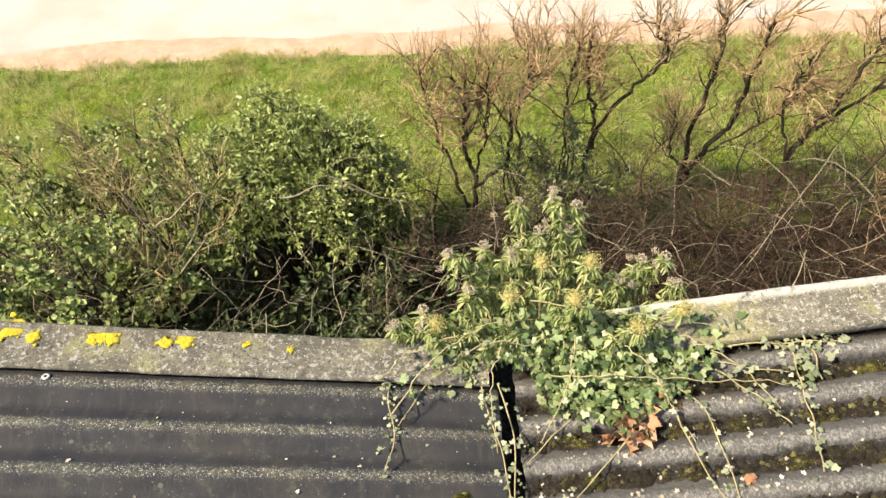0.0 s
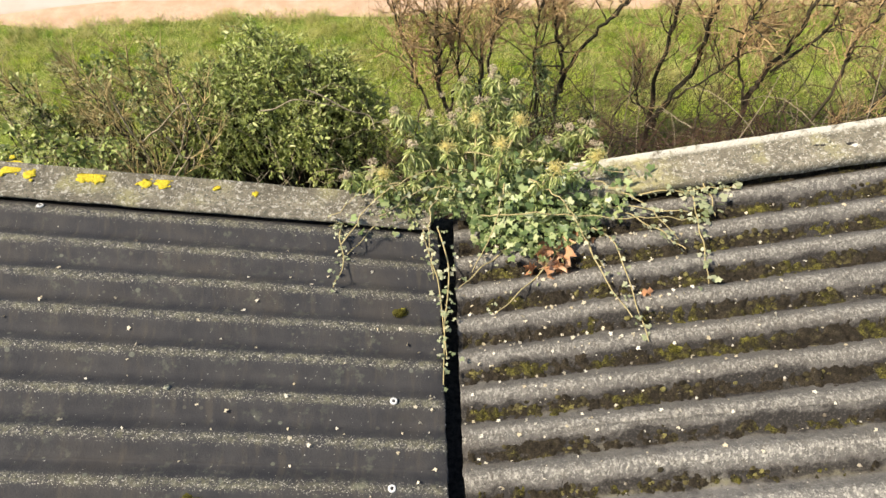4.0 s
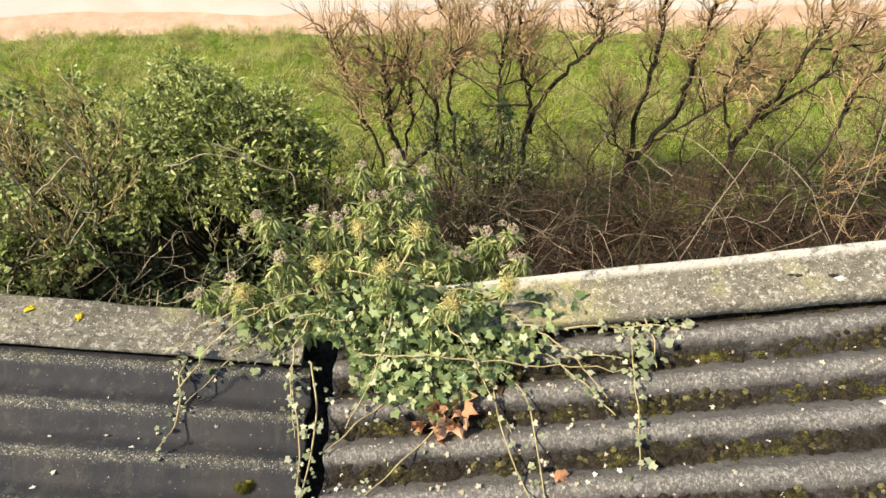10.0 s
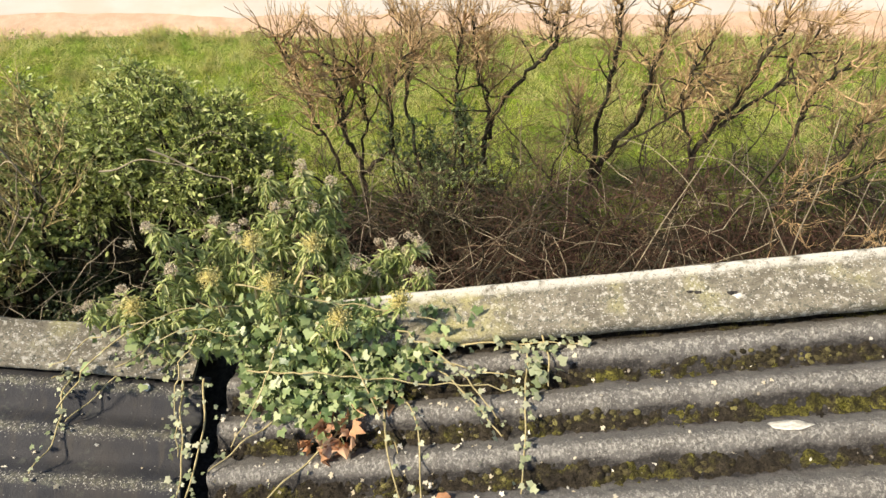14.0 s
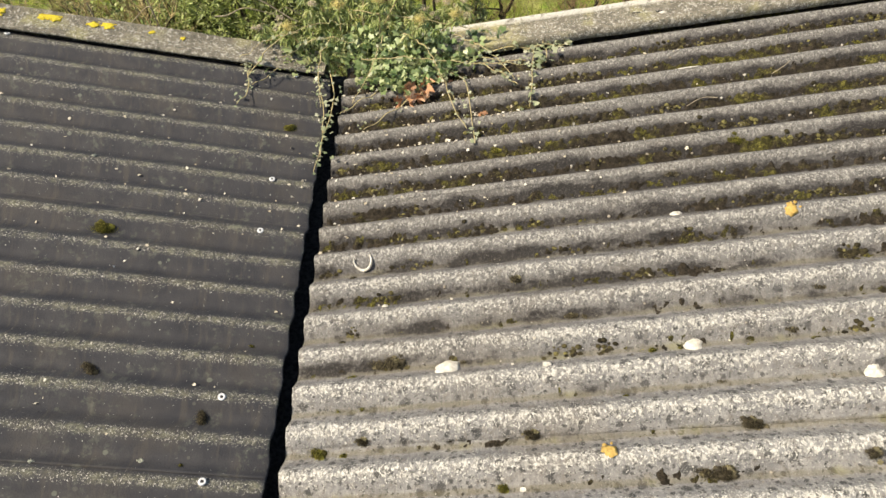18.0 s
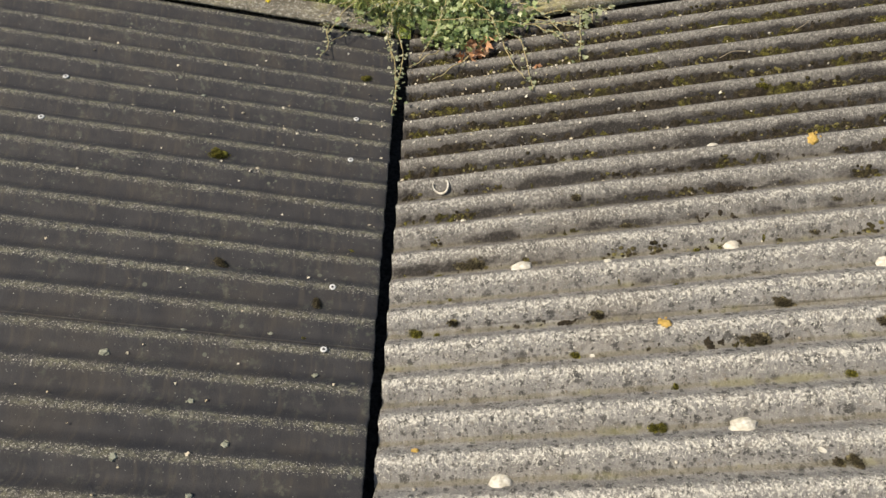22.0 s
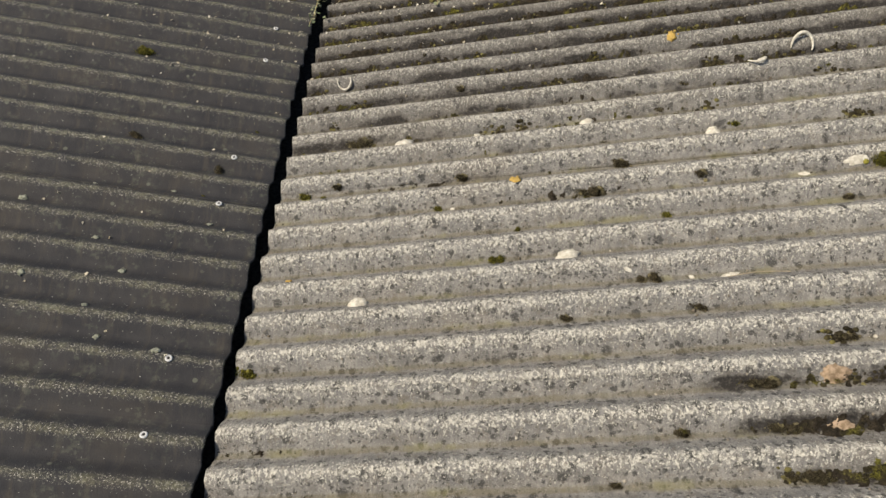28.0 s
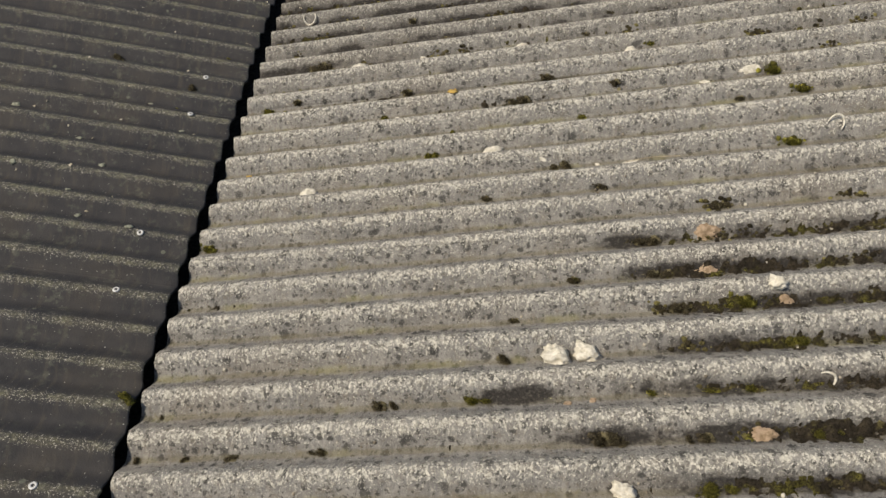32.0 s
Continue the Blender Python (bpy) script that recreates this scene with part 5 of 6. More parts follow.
    # long bare vines arching over the leaves
    for pts in (((-0.44, 1.16, 2.78), (-0.30, 1.30, 2.88), (-0.10, 1.42, 2.90), (0.06, 1.46, 2.86)), ((-0.30, 1.28, 2.80), (-0.12, 1.38, 2.84), (0.05, 1.38, 2.82)), ((0.10, 1.27, 2.80), (0.35, 1.24, 2.83), (0.62, 1.22, 2.82), (0.90, 1.20, 2.83)), ((0.30, 1.40, 2.86), (0.42, 1.27, 2.86), (0.52, 1.12, 2.76), (0.58, 0.98, 2.73)), ((-0.06, 1.36, 2.85), (-0.10, 1.22, 2.80), (-0.09, 1.05, 2.68)), ((0.20, 1.38, 2.86), (0.16, 1.24, 2.80), (0.06, 1.08, 2.68)), ((0.55, 1.36, 2.88), (0.72, 1.26, 2.86), (0.84, 1.12, 2.80)), ((0.05, 1.50, 2.92), (0.28, 1.44, 2.93), (0.52, 1.42, 2.90), (0.72, 1.38, 2.88)), ((-0.22, 1.40, 2.86), (-0.36, 1.36, 2.85), (-0.50, 1.28, 2.80))):
        line = smooth_path(pts, 7)
        line[1:-1] += rng.normal(0, 0.005, (len(line) - 2, 3))
        bag = Bag()
        bag.tube(line, np.linspace(0.0030, 0.0017, len(line)), 5)
        vine = part("vine", bag.mesh("vine", M_VINE), ivy, "bare yellowish arching vine")
        bag = Bag()
        where = line[rng.integers(2, len(line), 9)]
        bag.many(*IVY_SHAPES[int(rng.integers(4))], turns_for(rng.normal(0, 1, (9, 3)) * [1, 1, 0.4], rng.normal(0, 0.6, 9), rng.uniform(0.016, 0.028, 9)), where + [0, 0, 0.004])
        part("foliage", bag.mesh("foliage", M_IVY_PALE), vine, "small pale lobed leaves", "stuff")
    # withered orange leaves caught below the plant
    dead = mesh_from("dead_leaf", IVY_SHAPES[2][0] * [1, 1, 6.0], IVY_SHAPES[2][1], M_DEAD)
    for x, y in ((0.356, 1.10), (0.30, 1.06), (0.398, 1.118), (0.34, 1.07), (0.42, 1.09), (0.37, 1.05), (0.50, 1.19), (0.47, 1.21), (0.40, 1.14), (0.33, 1.12), (0.38, 1.08), (0.33, 1.30), (0.70, 0.90), (0.28, 1.08), (0.35, 1.14), (0.36, 1.12), (0.39, 1.07), (0.32, 1.09), (0.41, 1.12), (0.37, 1.09), (0.44, 1.13), (0.345, 1.045), (0.40, 1.05)):
        ob = new("dead_leaf", dead)
        m = Matrix(turns_for(rng.normal(0, 1, (1, 3)) + [0, 0, 0.6], rng.normal(0, 1.2, 1), [rng.uniform(0.04, 0.07)])[0].tolist()).to_4x4()
        ob.matrix_basis = Matrix.Translation((x, y, max(right_top(x, y), right_top(x, y + 0.04)) + 0.018)) @ m
        tagged(ob, "withered curled orange-brown leaf on the roof", "dead leaf", "dead leaves below the ivy")


build_ivy()


# ---- hedge behind the sheds ----
def branch(bag, tips, start, way, length, radius, depth, rng, wander=0.35, rise=0.25, sides=4):
    """A crooked tapering branch with side branches; twig ends are gathered in tips."""
    n = max(4, int(length / 0.05))
    pts, d = [np.asarray(start, float)], np.asarray(way, float) / np.linalg.norm(way)
    for _ in range(n):
        d = d + rng.normal(0, wander / math.sqrt(n), 3) + [0, 0, rise / n]
        d /= np.linalg.norm(d)
        pts.append(pts[-1] + d * length / n)
    bag.tube(pts, np.linspace(radius, radius * 0.45, len(pts)), sides)
    if depth == 0:
        tips.append((pts[-1], d))
        return
    for _ in range(int(rng.integers(3, 6))):
        i = int(rng.integers(len(pts) // 3, len(pts)))
        side = rng.normal(0, 1, 3)
        side -= side @ d * d
        side /= np.linalg.norm(side)
        branch(bag, tips, pts[i], d + side * rng.uniform(0.5, 1.1), length * rng.uniform(0.4, 0.75), max(radius * 0.45, 0.0021), depth - 1, rng, wander, rise, 3)


def bare_shrub(name, label, limbs, seed, heads, mat=None):
    """A leafless shrub: dark limbs and side branches that end in gnarled forks with straight brown twigs."""
    rng = np.random.default_rng(seed)
    shrub = thing(name, label, "shrub", "bare shrubs in the hedge", at=limbs[0][0][0])

    def unit(v):
        return v / np.linalg.norm(v)

    def fork(bag, at, d, size, rad):
        """A knuckle: short stubs, each with a fan of twigs."""
        for _ in range(int(rng.integers(2, 5))):
            e = unit(d + rng.normal(0, 0.55, 3) + [0, 0, 0.25])
            stub = at + e * size * rng.uniform(0.3, 0.6)
            bag.tube([at, 0.5 * (at + stub) + rng.normal(0, 0.006, 3), stub], [rad, rad * 0.9, rad * 0.8], 4)
            for _ in range(int(rng.integers(2, 5))):
                g = unit(e + rng.normal(0, 0.42, 3) + [0, 0, 0.3])
                tip = stub + g * size * rng.uniform(0.5, 1.25)
                mid = 0.5 * (stub + tip) + rng.normal(0, 0.008, 3)
                bag.tube([stub, mid, tip], [rad * 0.62, rad * 0.42, rad * 0.22], 3)
                if rng.uniform() < 0.6:
                    q = unit(g + rng.normal(0, 0.6, 3))
                    bag.tube([mid, mid + q * size * rng.uniform(0.25, 0.6)], [rad * 0.4, rad * 0.2], 3)

    for pts, radius in limbs:
        bag, twigs = Bag(), Bag()
        line = smooth_path(pts, 7)
        line[1:-1] += rng.normal(0, 0.013, (len(line) - 2, 3))
        bag.tube(line, np.linspace(0.85 * radius, radius * 0.42, len(line)) * rng.uniform(0.88, 1.15, len(line)), 7)
        fork(twigs, line[-1], unit(line[-1] - line[-3]), 0.24, max(0.006, radius * 0.4))
        for _ in range(heads):
            u = rng.uniform(0.3, 1.0) ** 0.8
            i = int(u * (len(line) - 1))
            d = unit(line[min(i + 1, len(line) - 1)] - line[max(i - 1, 0)])
            e = unit(d + rng.normal(0, 0.75, 3) + [0, 0, 0.15])
            far = rng.uniform(0.10, 0.38) * (1.25 - 0.5 * u)
            run, way = [line[i]], e
            for _ in range(5):
                way = unit(way + rng.normal(0, 0.22, 3) + [0, 0, 0.10])
                run.append(run[-1] + way * far / 5)
            thick = rng.uniform(0.0038, 0.0074)
            (bag if thick > 0.0060 else twigs).tube(run, np.linspace(thick, thick * 0.7, 6), 4)
            fork(twigs, run[-1], way, rng.uniform(0.10, 0.24), thick * 0.85)
            for q in run[2:5]:
                g = unit(way + rng.normal(0, 0.8, 3))
                far_q = rng.uniform(0.05, 0.2)
                twigs.tube([q, q + g * far_q * 0.5 + rng.normal(0, 0.006, 3), q + g * far_q], [0.0040, 0.0030, 0.0016], 3)
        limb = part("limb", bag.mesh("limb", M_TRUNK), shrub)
        part("twig_spray", twigs.mesh("twig_spray", mat or M_TWIG), limb, "fine tan-brown leafless twigs", "stuff")


def stems(name, label, count, place, rng, mat, radius=0.0025, long=(0.4, 1.0), rise=(0.1, 0.9)):
    """Loose arching dry stems."""
    bag = Bag()
    for _ in range(count):
        a = np.array(place(rng))
        ang, length = rng.uniform(0, 2 * np.pi), rng.uniform(*long)
        go = np.array([math.cos(ang), math.sin(ang), 0]) * length
        top = rng.uniform(*rise) * length
        pts = [a + go * u + [0, 0, top * math.sin(math.pi * u * 0.8)] + rng.normal(0, 0.012, 3) for u in np.linspace(0, 1, 7)]
        bag.tube(pts, np.linspace(radius * rng.uniform(0.7, 1.6), radius * 0.5, 7), 3)
    tagged(part(name, bag.mesh(name, mat)), label, "dry stems", kind="stuff")


def leafy_bush(name, label, clumps, shape, mat, leaf, shoots, seed, droop=-0.35):
    """A bush: stems from the ground to tufts of leafy shoots of uneven length, with gaps between them."""
    rng = np.random.default_rng(seed)
    c0 = np.mean([c[0] for c in clumps], 0)
    bush = thing(name, label, "bush", at=(c0[0], c0[1], 0))
    wood, bag = Bag(), Bag()
    for centre, size in clumps:
        centre = np.array(centre)
        foot = np.array([centre[0] * 0.6 + c0[0] * 0.4, centre[1] * 0.6 + c0[1] * 0.4, 0.0])
        line = smooth_path([foot, 0.5 * (foot + centre) + rng.normal(0, 0.08, 3), centre], 6)
        wood.tube(line, np.linspace(0.012, 0.004, len(line)), 5)
        for _ in range(shoots):
            d = rng.normal(0, 1, 3) + [0, -0.15, 0.75]
            d /= np.linalg.norm(d)
            far = size * rng.uniform(0.6, 1.75)
            u = np.linspace(0.15, 1, 6)[:, None]
            run = centre + d * far * u + np.array([0, 0, -0.30 * far]) * u**2 + rng.normal(0, 0.006, (6, 3))
            wood.tube(run, np.linspace(0.0028, 0.0012, 6), 3)
            k = max(5, int(far / 0.017))
            at = rng.uniform(0.5, 5, k)
            low = np.minimum(at.astype(int), 4)
            p = run[low] + (run[low + 1] - run[low]) * (at - low)[:, None]
            side = rng.normal(0, 1, (k, 3))
            heads = d * 0.55 + side / np.linalg.norm(side, axis=1, keepdims=True) * 0.9 + [0, 0, droop]
            heads[-3:] = d * 1.2 + 0.4 * side[-3:]
            p[-3:] = run[-1]
            keep = p[:, 2] > 0.05
            if keep.any():
                bag.many(*shape, turns_for(heads[keep], rng.normal(0, 0.55, keep.sum()), leaf * rng.uniform(0.5, 1.2) * rng.uniform(0.7, 1.2, keep.sum())), p[keep])
    part("wood", wood.mesh("wood", M_TRUNK), bush, "", "stuff")
    part("foliage", bag.mesh("foliage", mat), bush, "", "stuff")
    return bush


def build_hedge():
    rng = np.random.default_rng(40)
    # the bushy green end of the hedge
    rise = lambda y: float(np.interp(y, (2.7, 3.05, 3.4, 3.8, 4.3), (1.05, 1.42, 1.72, 1.95, 1.75)))  # noqa: E731
    clumps = []
    for _ in range(118):
        x, y = rng.uniform(-2.0, -0.58), rng.uniform(3.3, 4.3)
        top = rise(y) * (1.06 - 0.34 * abs((x + 1.42) / 0.78) ** 1.6)
        clumps.append(((x, y, top * (rng.uniform(0.72, 1.0) + 0.16 * noise.noise((x * 2.6, y * 2.6, 4.0))) - 0.12), rng.uniform(0.06, 0.21)))
    leafy_bush("evergreen_bush", "loose evergreen bush with narrow yellow-green leaves in the hedge", clumps, LEAF_NARROW, M_PRIVET, 0.052, 25, 41, -0.75)
    # low front of the hedge, shaded by its dark leaf colour
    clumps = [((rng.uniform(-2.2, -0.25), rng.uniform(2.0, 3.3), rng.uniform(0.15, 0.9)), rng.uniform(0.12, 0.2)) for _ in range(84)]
    leafy_bush("shaded_evergreen_bush", "evergreen bush low behind the shed, its shade put into the leaf colour", clumps, LEAF_NARROW, M_SHADED_LEAF, 0.066, 15, 46, -0.8)
    clumps = []
    for _ in range(34):
        x, y = rng.uniform(-4.6, -2.0), rng.uniform(3.3, 4.5)
        clumps.append(((x, y, rng.uniform(0.9, 1.6)), rng.uniform(0.07, 0.13)))
    for _ in range(30):
        clumps.append(((rng.uniform(-2.6, -1.75), rng.uniform(2.8, 3.9), rng.uniform(0.9, 1.5)), rng.uniform(0.07, 0.13)))
    for _ in range(105):
        x, y = rng.uniform(-4.8, -2.35), rng.uniform(1.95, 3.4)
        top = 1.92 - 0.12 * abs(y - 2.6) - 0.08 * abs(x + 3.2)
        clumps.append(((x, y, rng.uniform(0.55, 1.0) * top - 0.1), rng.uniform(0.08, 0.18)))
    leafy_bush("bramble_bush", "tangled bramble bush with pale-green rounded leaves in the hedge", clumps, LEAF_ROUND, M_BRAMBLE, 0.046, 17, 42)
    clumps = [((rng.uniform(-3.6, -0.1), rng.uniform(1.8, 2.5), rng.uniform(0.1, 0.45)), rng.uniform(0.12, 0.2)) for _ in range(24)]
    leafy_bush("low_bramble", "dark green low bramble leaves in the shade of the shed", clumps, LEAF_ROUND, M_BRAMBLE, 0.038, 15, 43)
    clumps = [((rng.uniform(0.3, 1.7), rng.uniform(3.7, 4.5), rng.uniform(0.25, 0.9)), rng.uniform(0.09, 0.17)) for _ in range(14)] + [((rng.uniform(0.2, 0.85), rng.uniform(3.9, 4.3), rng.uniform(0.8, 1.3)), rng.uniform(0.07, 0.14)) for _ in range(16)]
    leafy_bush("small_evergreen_bush", "small dark evergreen bush among bare shrubs", clumps, LEAF_NARROW, M_IVY, 0.046, 15, 44, -0.5)
    clumps = [((rng.uniform(-3.4, -2.0), rng.uniform(3.9, 4.5), rng.uniform(0.7, 1.45)), rng.uniform(0.10, 0.17)) for _ in range(16)]
    leafy_bush("evergreen_bush", "thin evergreen bush at the back of the hedge", clumps, LEAF_NARROW, M_PRIVET, 0.055, 12, 45, -0.4)
    clumps = [((rng.uniform(-3.4, -1.9), rng.uniform(3.0, 4.2), rng.uniform(0.8, 1.5)), rng.uniform(0.08, 0.15)) for _ in range(46)]
    leafy_bush("olive_bush", "thin twiggy bush with small olive leaves in the hedge", clumps, LEAF_NARROW, M_OLIVE, 0.036, 16, 47, -0.3)
    # leafless shrubs
    bare_shrub("bare_shrub", "brown leafless shrub with dense upright twigs", (
        (((0.02, 4.05, 0.0), (0.02, 4.05, 0.9), (-0.08, 4.05, 1.33), (-0.05, 4.05, 1.69), (-0.17, 4.05, 1.98)), 0.026),
        (((0.0, 4.05, 0.8), (0.26, 4.05, 1.15), (0.30, 4.05, 1.69), (0.46, 4.05, 2.0)), 0.020),
        (((-0.05, 4.0, 0.6), (-0.2, 4.0, 1.2), (-0.32, 4.05, 1.7), (-0.42, 4.05, 2.1)), 0.016),
        (((0.02, 4.1, 0.9), (0.1, 4.1, 1.5), (0.10, 4.05, 2.05)), 0.014)), 51, 24)
    bare_shrub("bare_shrub", "brown leafless shrub with several dark forked stems", (
        (((1.0, 4.4, 0.0), (1.02, 4.4, 0.8), (1.03, 4.4, 1.23), (0.93, 4.4, 1.55), (0.88, 4.4, 2.0)), 0.024),
        (((1.0, 4.4, 0.8), (1.12, 4.4, 1.25), (1.38, 4.4, 1.65), (1.48, 4.4, 1.84), (1.36, 4.4, 2.10)), 0.022),
        (((0.85, 4.4, 0.5), (0.77, 4.4, 1.34), (0.80, 4.4, 1.9)), 0.016),
        (((0.5, 4.4, 0.3), (0.38, 4.4, 1.29), (0.46, 4.4, 1.71), (0.42, 4.4, 2.05)), 0.018)), 52, 24)
    bare_shrub("bare_shrub", "tall leafless shrub with two thick dark trunks", (
        (((2.05, 4.58, -0.05), (2.02, 4.6, 0.39), (2.0, 4.6, 1.16), (1.99, 4.6, 1.65), (1.94, 4.6, 2.0)), 0.030),
        (((2.06, 4.6, 0.25), (2.14, 4.6, 0.55), (2.31, 4.6, 0.98), (2.33, 4.6, 1.44), (2.34, 4.6, 1.95)), 0.036),
        (((2.02, 4.6, 0.4), (1.88, 4.6, 0.6), (1.78, 4.6, 1.11)), 0.012),
        (((2.12, 4.6, 0.55), (2.5, 4.5, 1.0), (2.75, 4.45, 1.3)), 0.014)), 53, 20)
    bare_shrub("bare_shrub", "leafless shrub leaning out of the hedge with brushy heads", (
        (((2.70, 4.2, -0.05), (2.71, 4.2, 0.86), (2.77, 4.2, 1.22), (2.89, 4.2, 1.59), (2.95, 4.2, 2.05)), 0.034),
        (((2.72, 4.2, 0.8), (2.46, 4.2, 1.45), (2.50, 4.2, 1.95)), 0.016),
        (((2.8, 4.2, 1.2), (3.1, 4.2, 1.6), (3.2, 4.2, 2.05)), 0.018)), 54, 27)
    bare_shrub("bare_shrub", "low sprawling leafless shrub with long crooked branches", (
        (((2.79, 3.9, 0.0), (3.15, 3.9, 0.2), (3.42, 3.9, 0.65), (3.63, 3.9, 0.97), (3.66, 3.9, 1.5)), 0.028),
        (((3.0, 3.9, 0.15), (3.21, 3.9, 1.2), (3.17, 3.9, 1.7), (3.32, 3.9, 2.0)), 0.020),
        (((3.3, 3.9, 0.5), (3.9, 3.9, 1.0), (4.1, 3.9, 1.7)), 0.022),
        (((2.9, 3.7, 0.2), (3.3, 3.4, 0.5), (3.9, 3.3, 0.7)), 0.018)), 55, 15)
    bare_shrub("bare_shrub", "grey-brown leafless twiggy shrub between the green bushes", (
        (((-2.2, 3.4, 0.0), (-2.25, 3.3, 0.8), (-2.4, 3.3, 1.3), (-2.5, 3.4, 1.62)), 0.022),
        (((-2.2, 3.4, 0.5), (-2.1, 3.2, 1.0), (-2.0, 3.2, 1.35), (-1.95, 3.3, 1.6)), 0.018),
        (((-2.2, 3.3, 0.4), (-2.2, 3.0, 0.9), (-2.25, 2.9, 1.4)), 0.016),
        (((-2.25, 3.4, 0.6), (-2.15, 3.7, 1.2), (-2.2, 3.9, 1.65)), 0.018),
        (((-2.3, 3.4, 0.7), (-2.6, 3.6, 1.2), (-2.8, 3.8, 1.6)), 0.015)), 56, 9, M_GREY_TWIG)
    bare_shrub("bare_shrub", "grey-brown leafless shrub behind the bramble bush", (
        (((-2.9, 3.9, 0.0), (-2.9, 3.9, 0.8), (-3.0, 4.0, 1.5)), 0.020),
        (((-2.9, 3.9, 0.4), (-2.7, 4.0, 1.0), (-2.6, 4.1, 1.55)), 0.016),
        (((-2.9, 3.9, 0.4), (-3.2, 3.9, 1.0), (-3.5, 3.9, 1.5)), 0.016)), 57, 11, M_GREY_TWIG)
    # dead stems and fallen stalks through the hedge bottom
    stems("dry_stems", "tangle of reddish-brown dead stems, darkened for the shade of the hedge bottom", 950, lambda r: (r.uniform(-0.6, 4.6), r.uniform(1.75, 3.9), r.uniform(0.0, 0.5)), rng, M_SHADED_RUST, 0.0040, (0.4, 1.1), (-0.1, 0.55))
    stems("dry_stems", "pale straw-coloured dead stalks arching in the hedge", 210, lambda r: (r.uniform(-0.6, 4.6), r.uniform(1.9, 4.3), r.uniform(0.15, 0.75)), rng, M_STRAW, 0.0034, (0.35, 1.0), (-0.2, 0.9))
    stems("dry_stems", "pale dead stalks poking through the green bushes", 190, lambda r: (r.uniform(-4.0, -0.5), r.uniform(2.4, 3.9), r.uniform(0.9, 1.5)), rng, M_STRAW, 0.0026, (0.25, 0.75), (-0.3, 0.6))
    # dark bark stands in for the shade at the foot of the bushes
    stems("dry_stems", "bare stems in the hedge bottom, in dark bark for its shade", 150, lambda r: (r.uniform(-3.8, -0.2), r.uniform(1.9, 3.0), r.uniform(0.2, 0.9)), rng, M_TRUNK, 0.0034, (0.3, 0.9), (-0.3, 0.5))
    # leafless thicket: leaning branches with side twigs, shade and sun put into dark and tan bark
    for mat, count, radius, depth, label in ((M_TRUNK, 115, 0.010, 2, "dark crooked branches leaning through the hedge bottom"), (M_SHADED_RUST, 190, 0.0065, 2, "dense reddish-brown leafless thicket, darkened for the shade of the hedge"), (M_STEM, 62, 0.0050, 2, "tan leafless bramble twigs in the hedge")):
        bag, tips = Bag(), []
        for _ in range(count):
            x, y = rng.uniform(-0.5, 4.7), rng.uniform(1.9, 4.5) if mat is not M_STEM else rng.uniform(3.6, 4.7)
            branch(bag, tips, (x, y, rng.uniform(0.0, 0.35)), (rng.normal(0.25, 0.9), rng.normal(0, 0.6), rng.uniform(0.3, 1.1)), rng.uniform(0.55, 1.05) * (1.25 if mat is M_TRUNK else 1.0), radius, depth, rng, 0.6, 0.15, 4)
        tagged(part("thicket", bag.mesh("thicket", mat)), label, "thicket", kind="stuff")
    for mat, count, radius, label in ((M_TRUNK, 26, 0.0075, "dark bramble stems tangled at the foot of the bare shrubs"), (M_STEM, 48, 0.0045, "tan and reddish bramble stems tangled at the foot of the bare shrubs")):
        bag, tips = Bag(), []
        for _ in range(count):
            x, y = rng.uniform(-0.75, 1.5), rng.uniform(3.2, 4.1)
            branch(bag, tips, (x, y, rng.uniform(0.2, 0.75)), (rng.normal(0, 0.9), rng.normal(-0.2, 0.5), rng.uniform(0.2, 0.9)), rng.uniform(0.4, 0.75), radius, 2, rng, 0.6, -0.1, 4)
        tagged(part("thicket", bag.mesh("thicket", mat)), label, "thicket", kind="stuff")
    stems("dry_stems", "long pale dead bramble stems arching before the bare shrubs", 70, lambda r: (r.uniform(-0.7, 3.2), r.uniform(2.9, 4.0), r.uniform(0.5, 1.05)), rng, M_STRAW, 0.0034, (0.35, 1.0), (-0.3, 0.6))
    # stout bleached sticks
    for pts in (((-1.98, 2.9, 1.86), (-1.72, 2.9, 2.08)), ((-1.67, 2.9, 2.08), (-1.62, 2.9, 1.67)), ((-1.87, 2.9, 1.77), (-1.77, 2.88, 1.64)), ((-1.99, 2.9, 1.5), (-1.77, 2.9, 1.85)), ((-1.12, 2.9, 2.03), (-0.86, 2.95, 2.03)), ((-0.80, 2.9, 2.12), (-0.52, 2.9, 1.95)), ((-1.95, 2.85, 1.48), (-1.76, 2.9, 1.70)), ((-2.35, 2.9, 1.29), (-2.1, 2.85, 1.6)), ((-2.12, 2.9, 1.95), (-2.10, 2.9, 1.45)), ((1.6, 2.2, 0.9), (1.9, 2.5, 1.5)), ((2.1, 3.2, 0.8), (2.3, 3.3, 1.6)), ((3.2, 3.3, 1.0), (3.12, 3.4, 1.75))):
        a, b = np.array(pts)
        bag = Bag()
        line = smooth_path([a - (b - a) * 0.35, a, 0.5 * (a + b) + rng.normal(0, 0.03, 3), b, b + (b - a) * 0.25 + rng.normal(0, 0.04, 3)], 6)
        bag.tube(line, np.linspace(0.0062, 0.0022, len(line)), 6)
        tagged(part("dead_branch", bag.mesh("dead_branch", M_STRAW)), "bleached dead branch caught in the hedge", "branch", "dead branches in the hedge")


build_hedge()


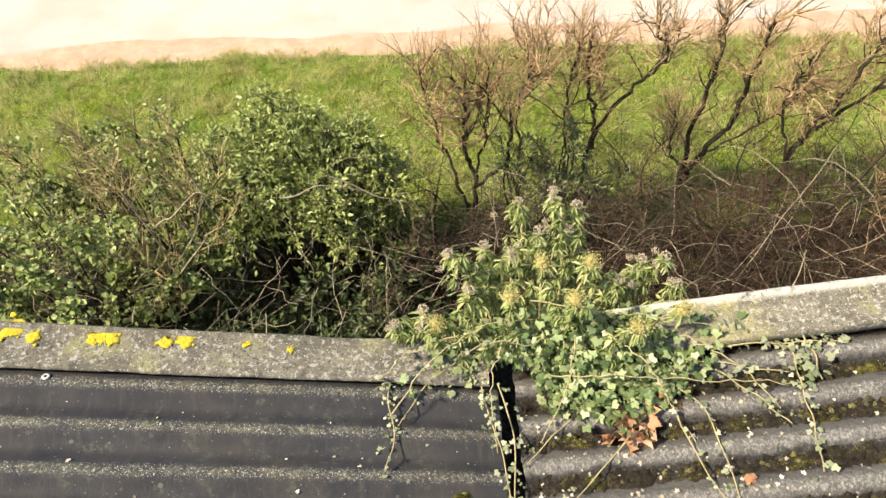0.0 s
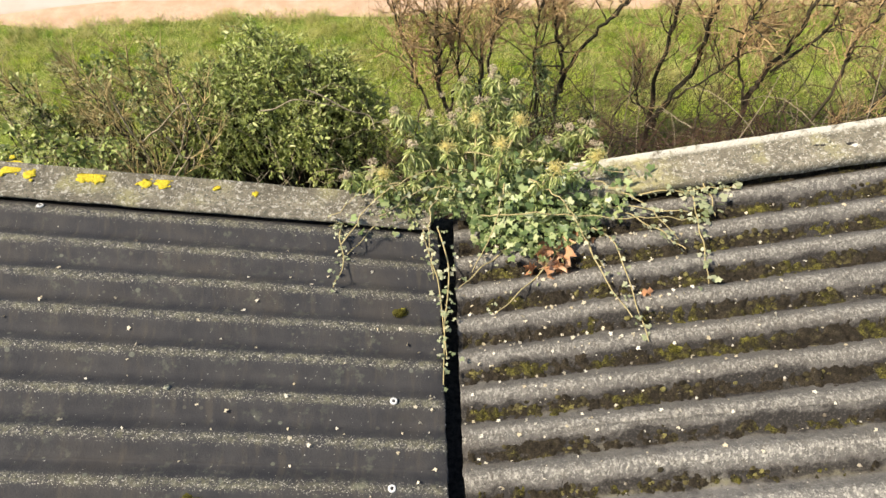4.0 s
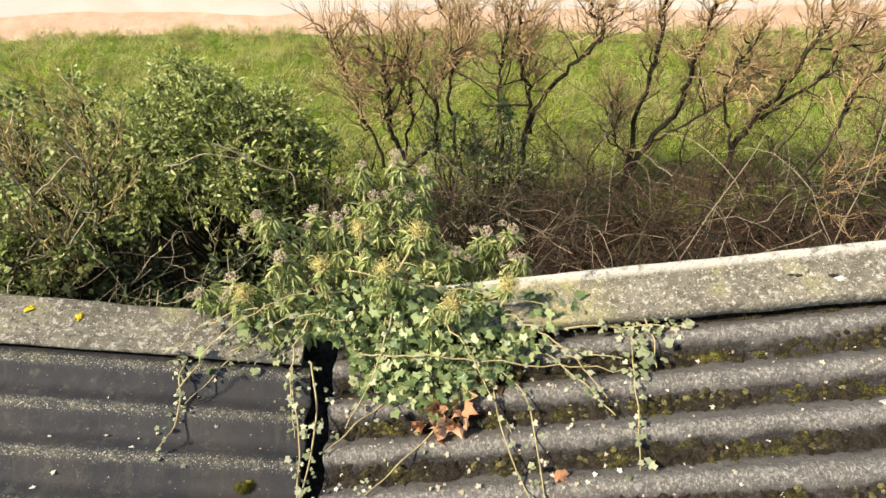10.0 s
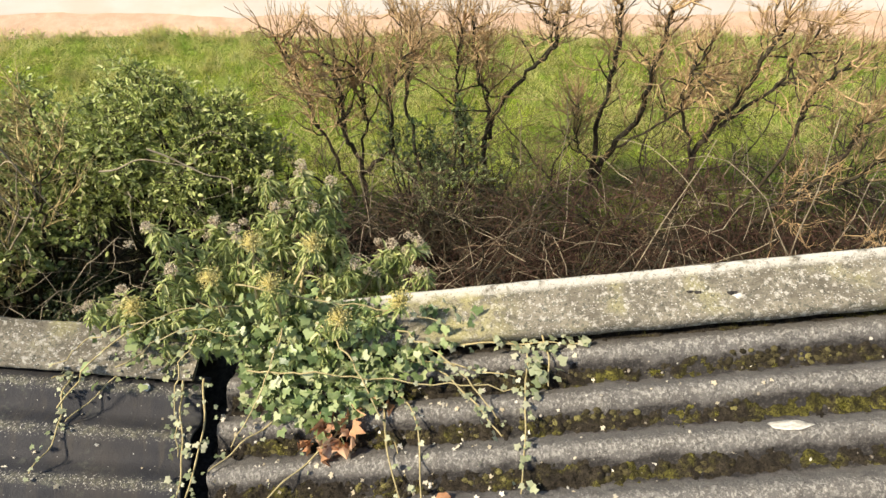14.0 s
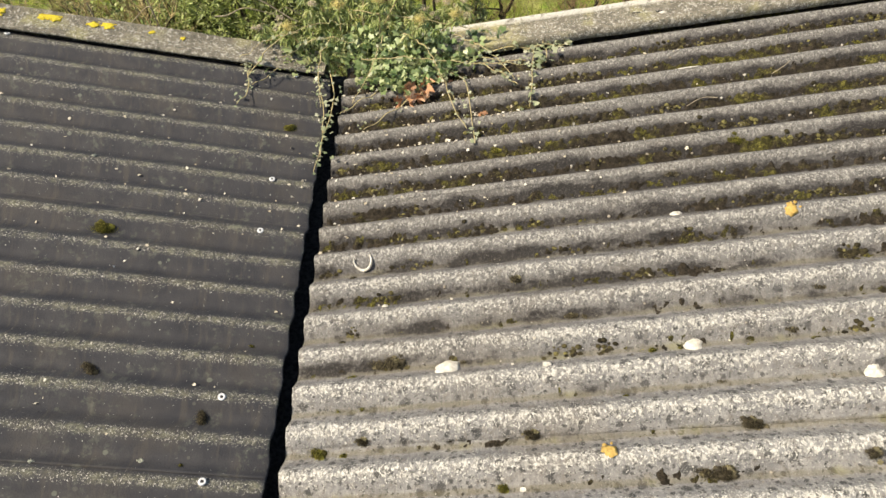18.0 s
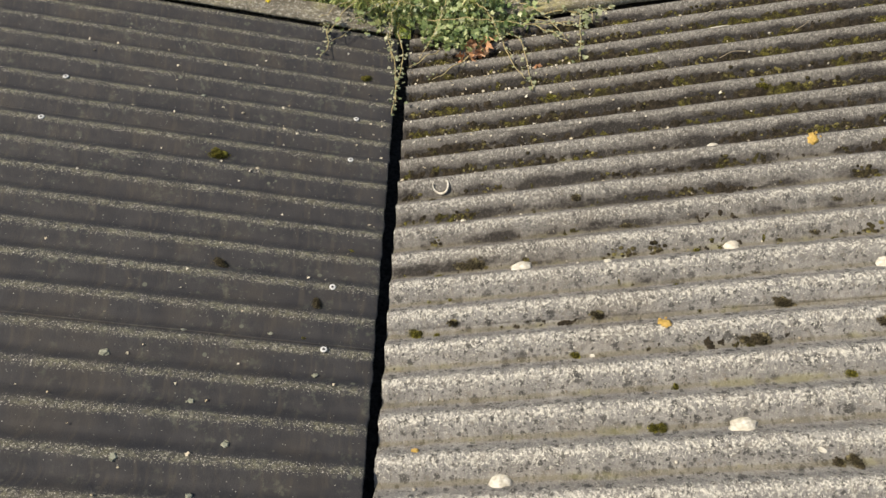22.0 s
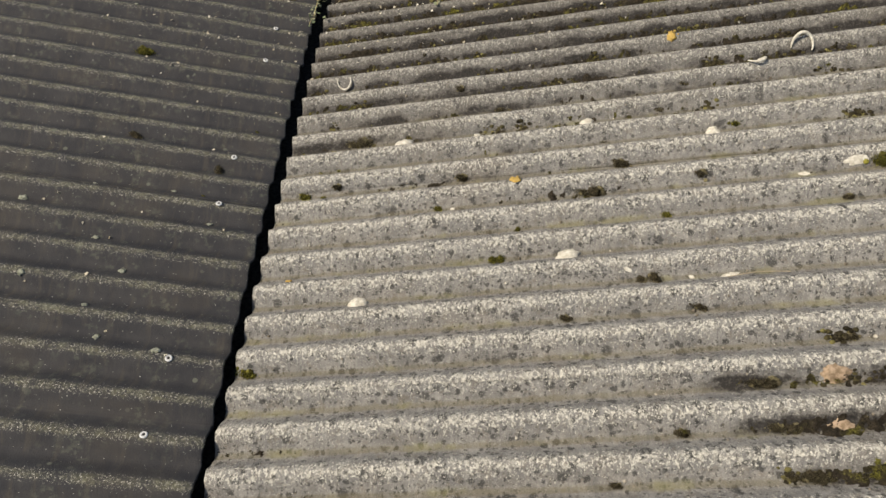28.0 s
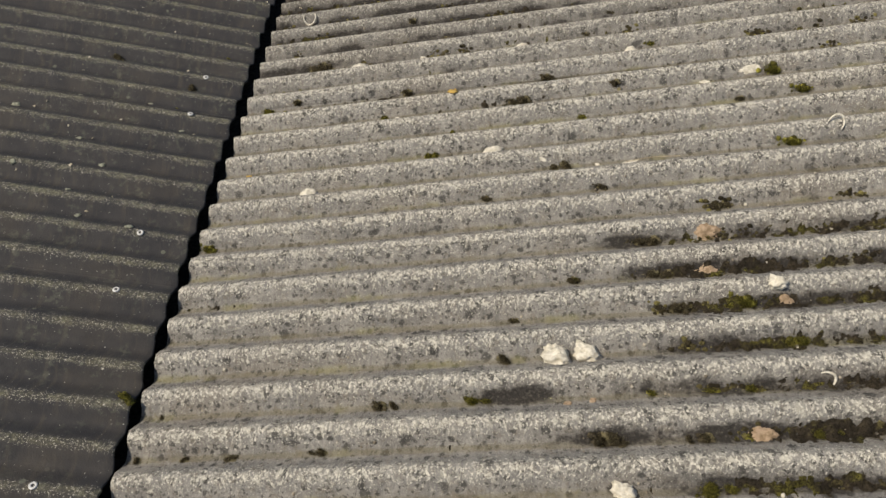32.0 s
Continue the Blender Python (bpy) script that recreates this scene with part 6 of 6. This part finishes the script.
# ---- grass ----
def build_grass():
    blade_v = BLADE[0]
    tri = np.array([[0, 1, 2], [0, 2, 3], [3, 2, 4]])
    for mat, count, seed, long, label in ((M_GRASS, 150000, 61, (0.04, 0.11), "lush bright green winter grass"), (M_DRY_GRASS, 60000, 62, (0.05, 0.13), "faded straw-green tufts of grass"), (M_ROUGH, 90000, 67, (0.06, 0.14), "rough dull olive grass under the hedge")):
        rng = np.random.default_rng(seed)
        x, y = rng.uniform(-7.2, 7.2, count), rng.uniform(3.2, 7.45, count)
        lump = np.array([noise.noise((a * 2.3, b * 2.3, seed)) + 0.6 * noise.noise((a * 7, b * 7, seed)) for a, b in zip(x, y)])
        line = np.array([grass_line(a) for a in x])
        back = np.array([4.55 + 0.95 * max(0.0, min(1.0, a)) + 0.35 * noise.noise((a * 1.1, 3.0, 1.0)) for a in x])
        keep = (y < line + rng.normal(0.0, 0.05, count)) & ((y > back + rng.normal(0, 0.22, count)) != (seed == 67)) & (lump > (-0.22 if seed == 61 else 0.0) - 0.3 * (y > line - 0.2))
        x, y, lump = x[keep], y[keep], lump[keep]
        k = len(x)
        z = np.array([0.05 * noise.noise((a * 0.9, b * 0.9, 0)) if b < 7.0 else -0.02 for a, b in zip(x, y)])
        comb = np.array([(noise.noise((a * 1.7, b * 1.7, 20.0)), noise.noise((a * 1.7, b * 1.7, 40.0))) for a, b in zip(x, y)])
        heads = np.stack([1.4 * comb[:, 0] + rng.normal(0, 0.5, k), 1.4 * comb[:, 1] + rng.normal(0, 0.5, k), np.ones(k) * 0.6], -1)
        size = rng.uniform(*long, k) * (1 + 1.5 * np.clip(lump, -0.5, 1))
        turn = turns_for(heads, rng.uniform(0, 6.3, k), size)
        turn[:, :, 0] *= (rng.uniform(0.0035, 0.007, k) / size)[:, None]
        bag = Bag()
        bag.many(blade_v, tri, turn, np.stack([x, y, z - 0.005], -1))
        tagged(part("grass", bag.mesh("grass", mat, False)), label, "grass", kind="stuff")
    # coarse tussocks
    for mat, seed, count, label in ((M_GRASS, 65, 420, "coarse bright green tussocks in the turf"), (M_DRY_GRASS, 66, 520, "coarse faded tussocks in the turf")):
        rng = np.random.default_rng(seed)
        bag = Bag()
        for _ in range(count):
            x = rng.uniform(-7, 7)
            y = grass_line(x) - 0.02 - abs(rng.normal(0, 1.1)) if seed == 66 else rng.uniform(4.6, 7.1)
            if y < 3.4:
                continue
            k, wide = int(rng.integers(45, 110)), rng.uniform(0.04, 0.13)
            a, r = rng.uniform(0, 2 * np.pi, k), np.sqrt(rng.uniform(0, 1, k))
            out = np.stack([np.cos(a) * r, np.sin(a) * r, np.zeros(k)], -1)
            heads = out * 0.9 + rng.normal(0, 0.25, (k, 3)) + [0.12, 0, 1.0]
            size = rng.uniform(0.05, 0.13, k)
            turn = turns_for(heads, rng.uniform(0, 6.3, k), size)
            turn[:, :, 0] *= (rng.uniform(0.004, 0.007, k) / size)[:, None]
            bag.many(blade_v, tri, turn, out * wide + [x, y, -0.01])
        tagged(part("grass", bag.mesh("grass", mat, False)), label, "grass", kind="stuff")
    # stones on the earth verge and track
    rng = np.random.default_rng(63)
    bag = Bag()
    k = 900
    x, y = rng.uniform(-7, 7, k), rng.uniform(6.0, 8.6, k)
    keep = y > np.array([grass_line(a) for a in x]) - 0.1
    x, y = x[keep], y[keep]
    bag.many(ICO1[0] * [1, 1, 0.6], ICO1[1], turns_for(rng.normal(0, 1, (len(x), 3)), None, rng.uniform(0.003, 0.009, len(x))), np.stack([x, y, np.full(len(x), 0.03)], -1))
    tagged(part("gravel", bag.mesh("gravel", M_SAND)), "loose gravel and clods on the earth verge", "gravel", kind="stuff")


build_grass()
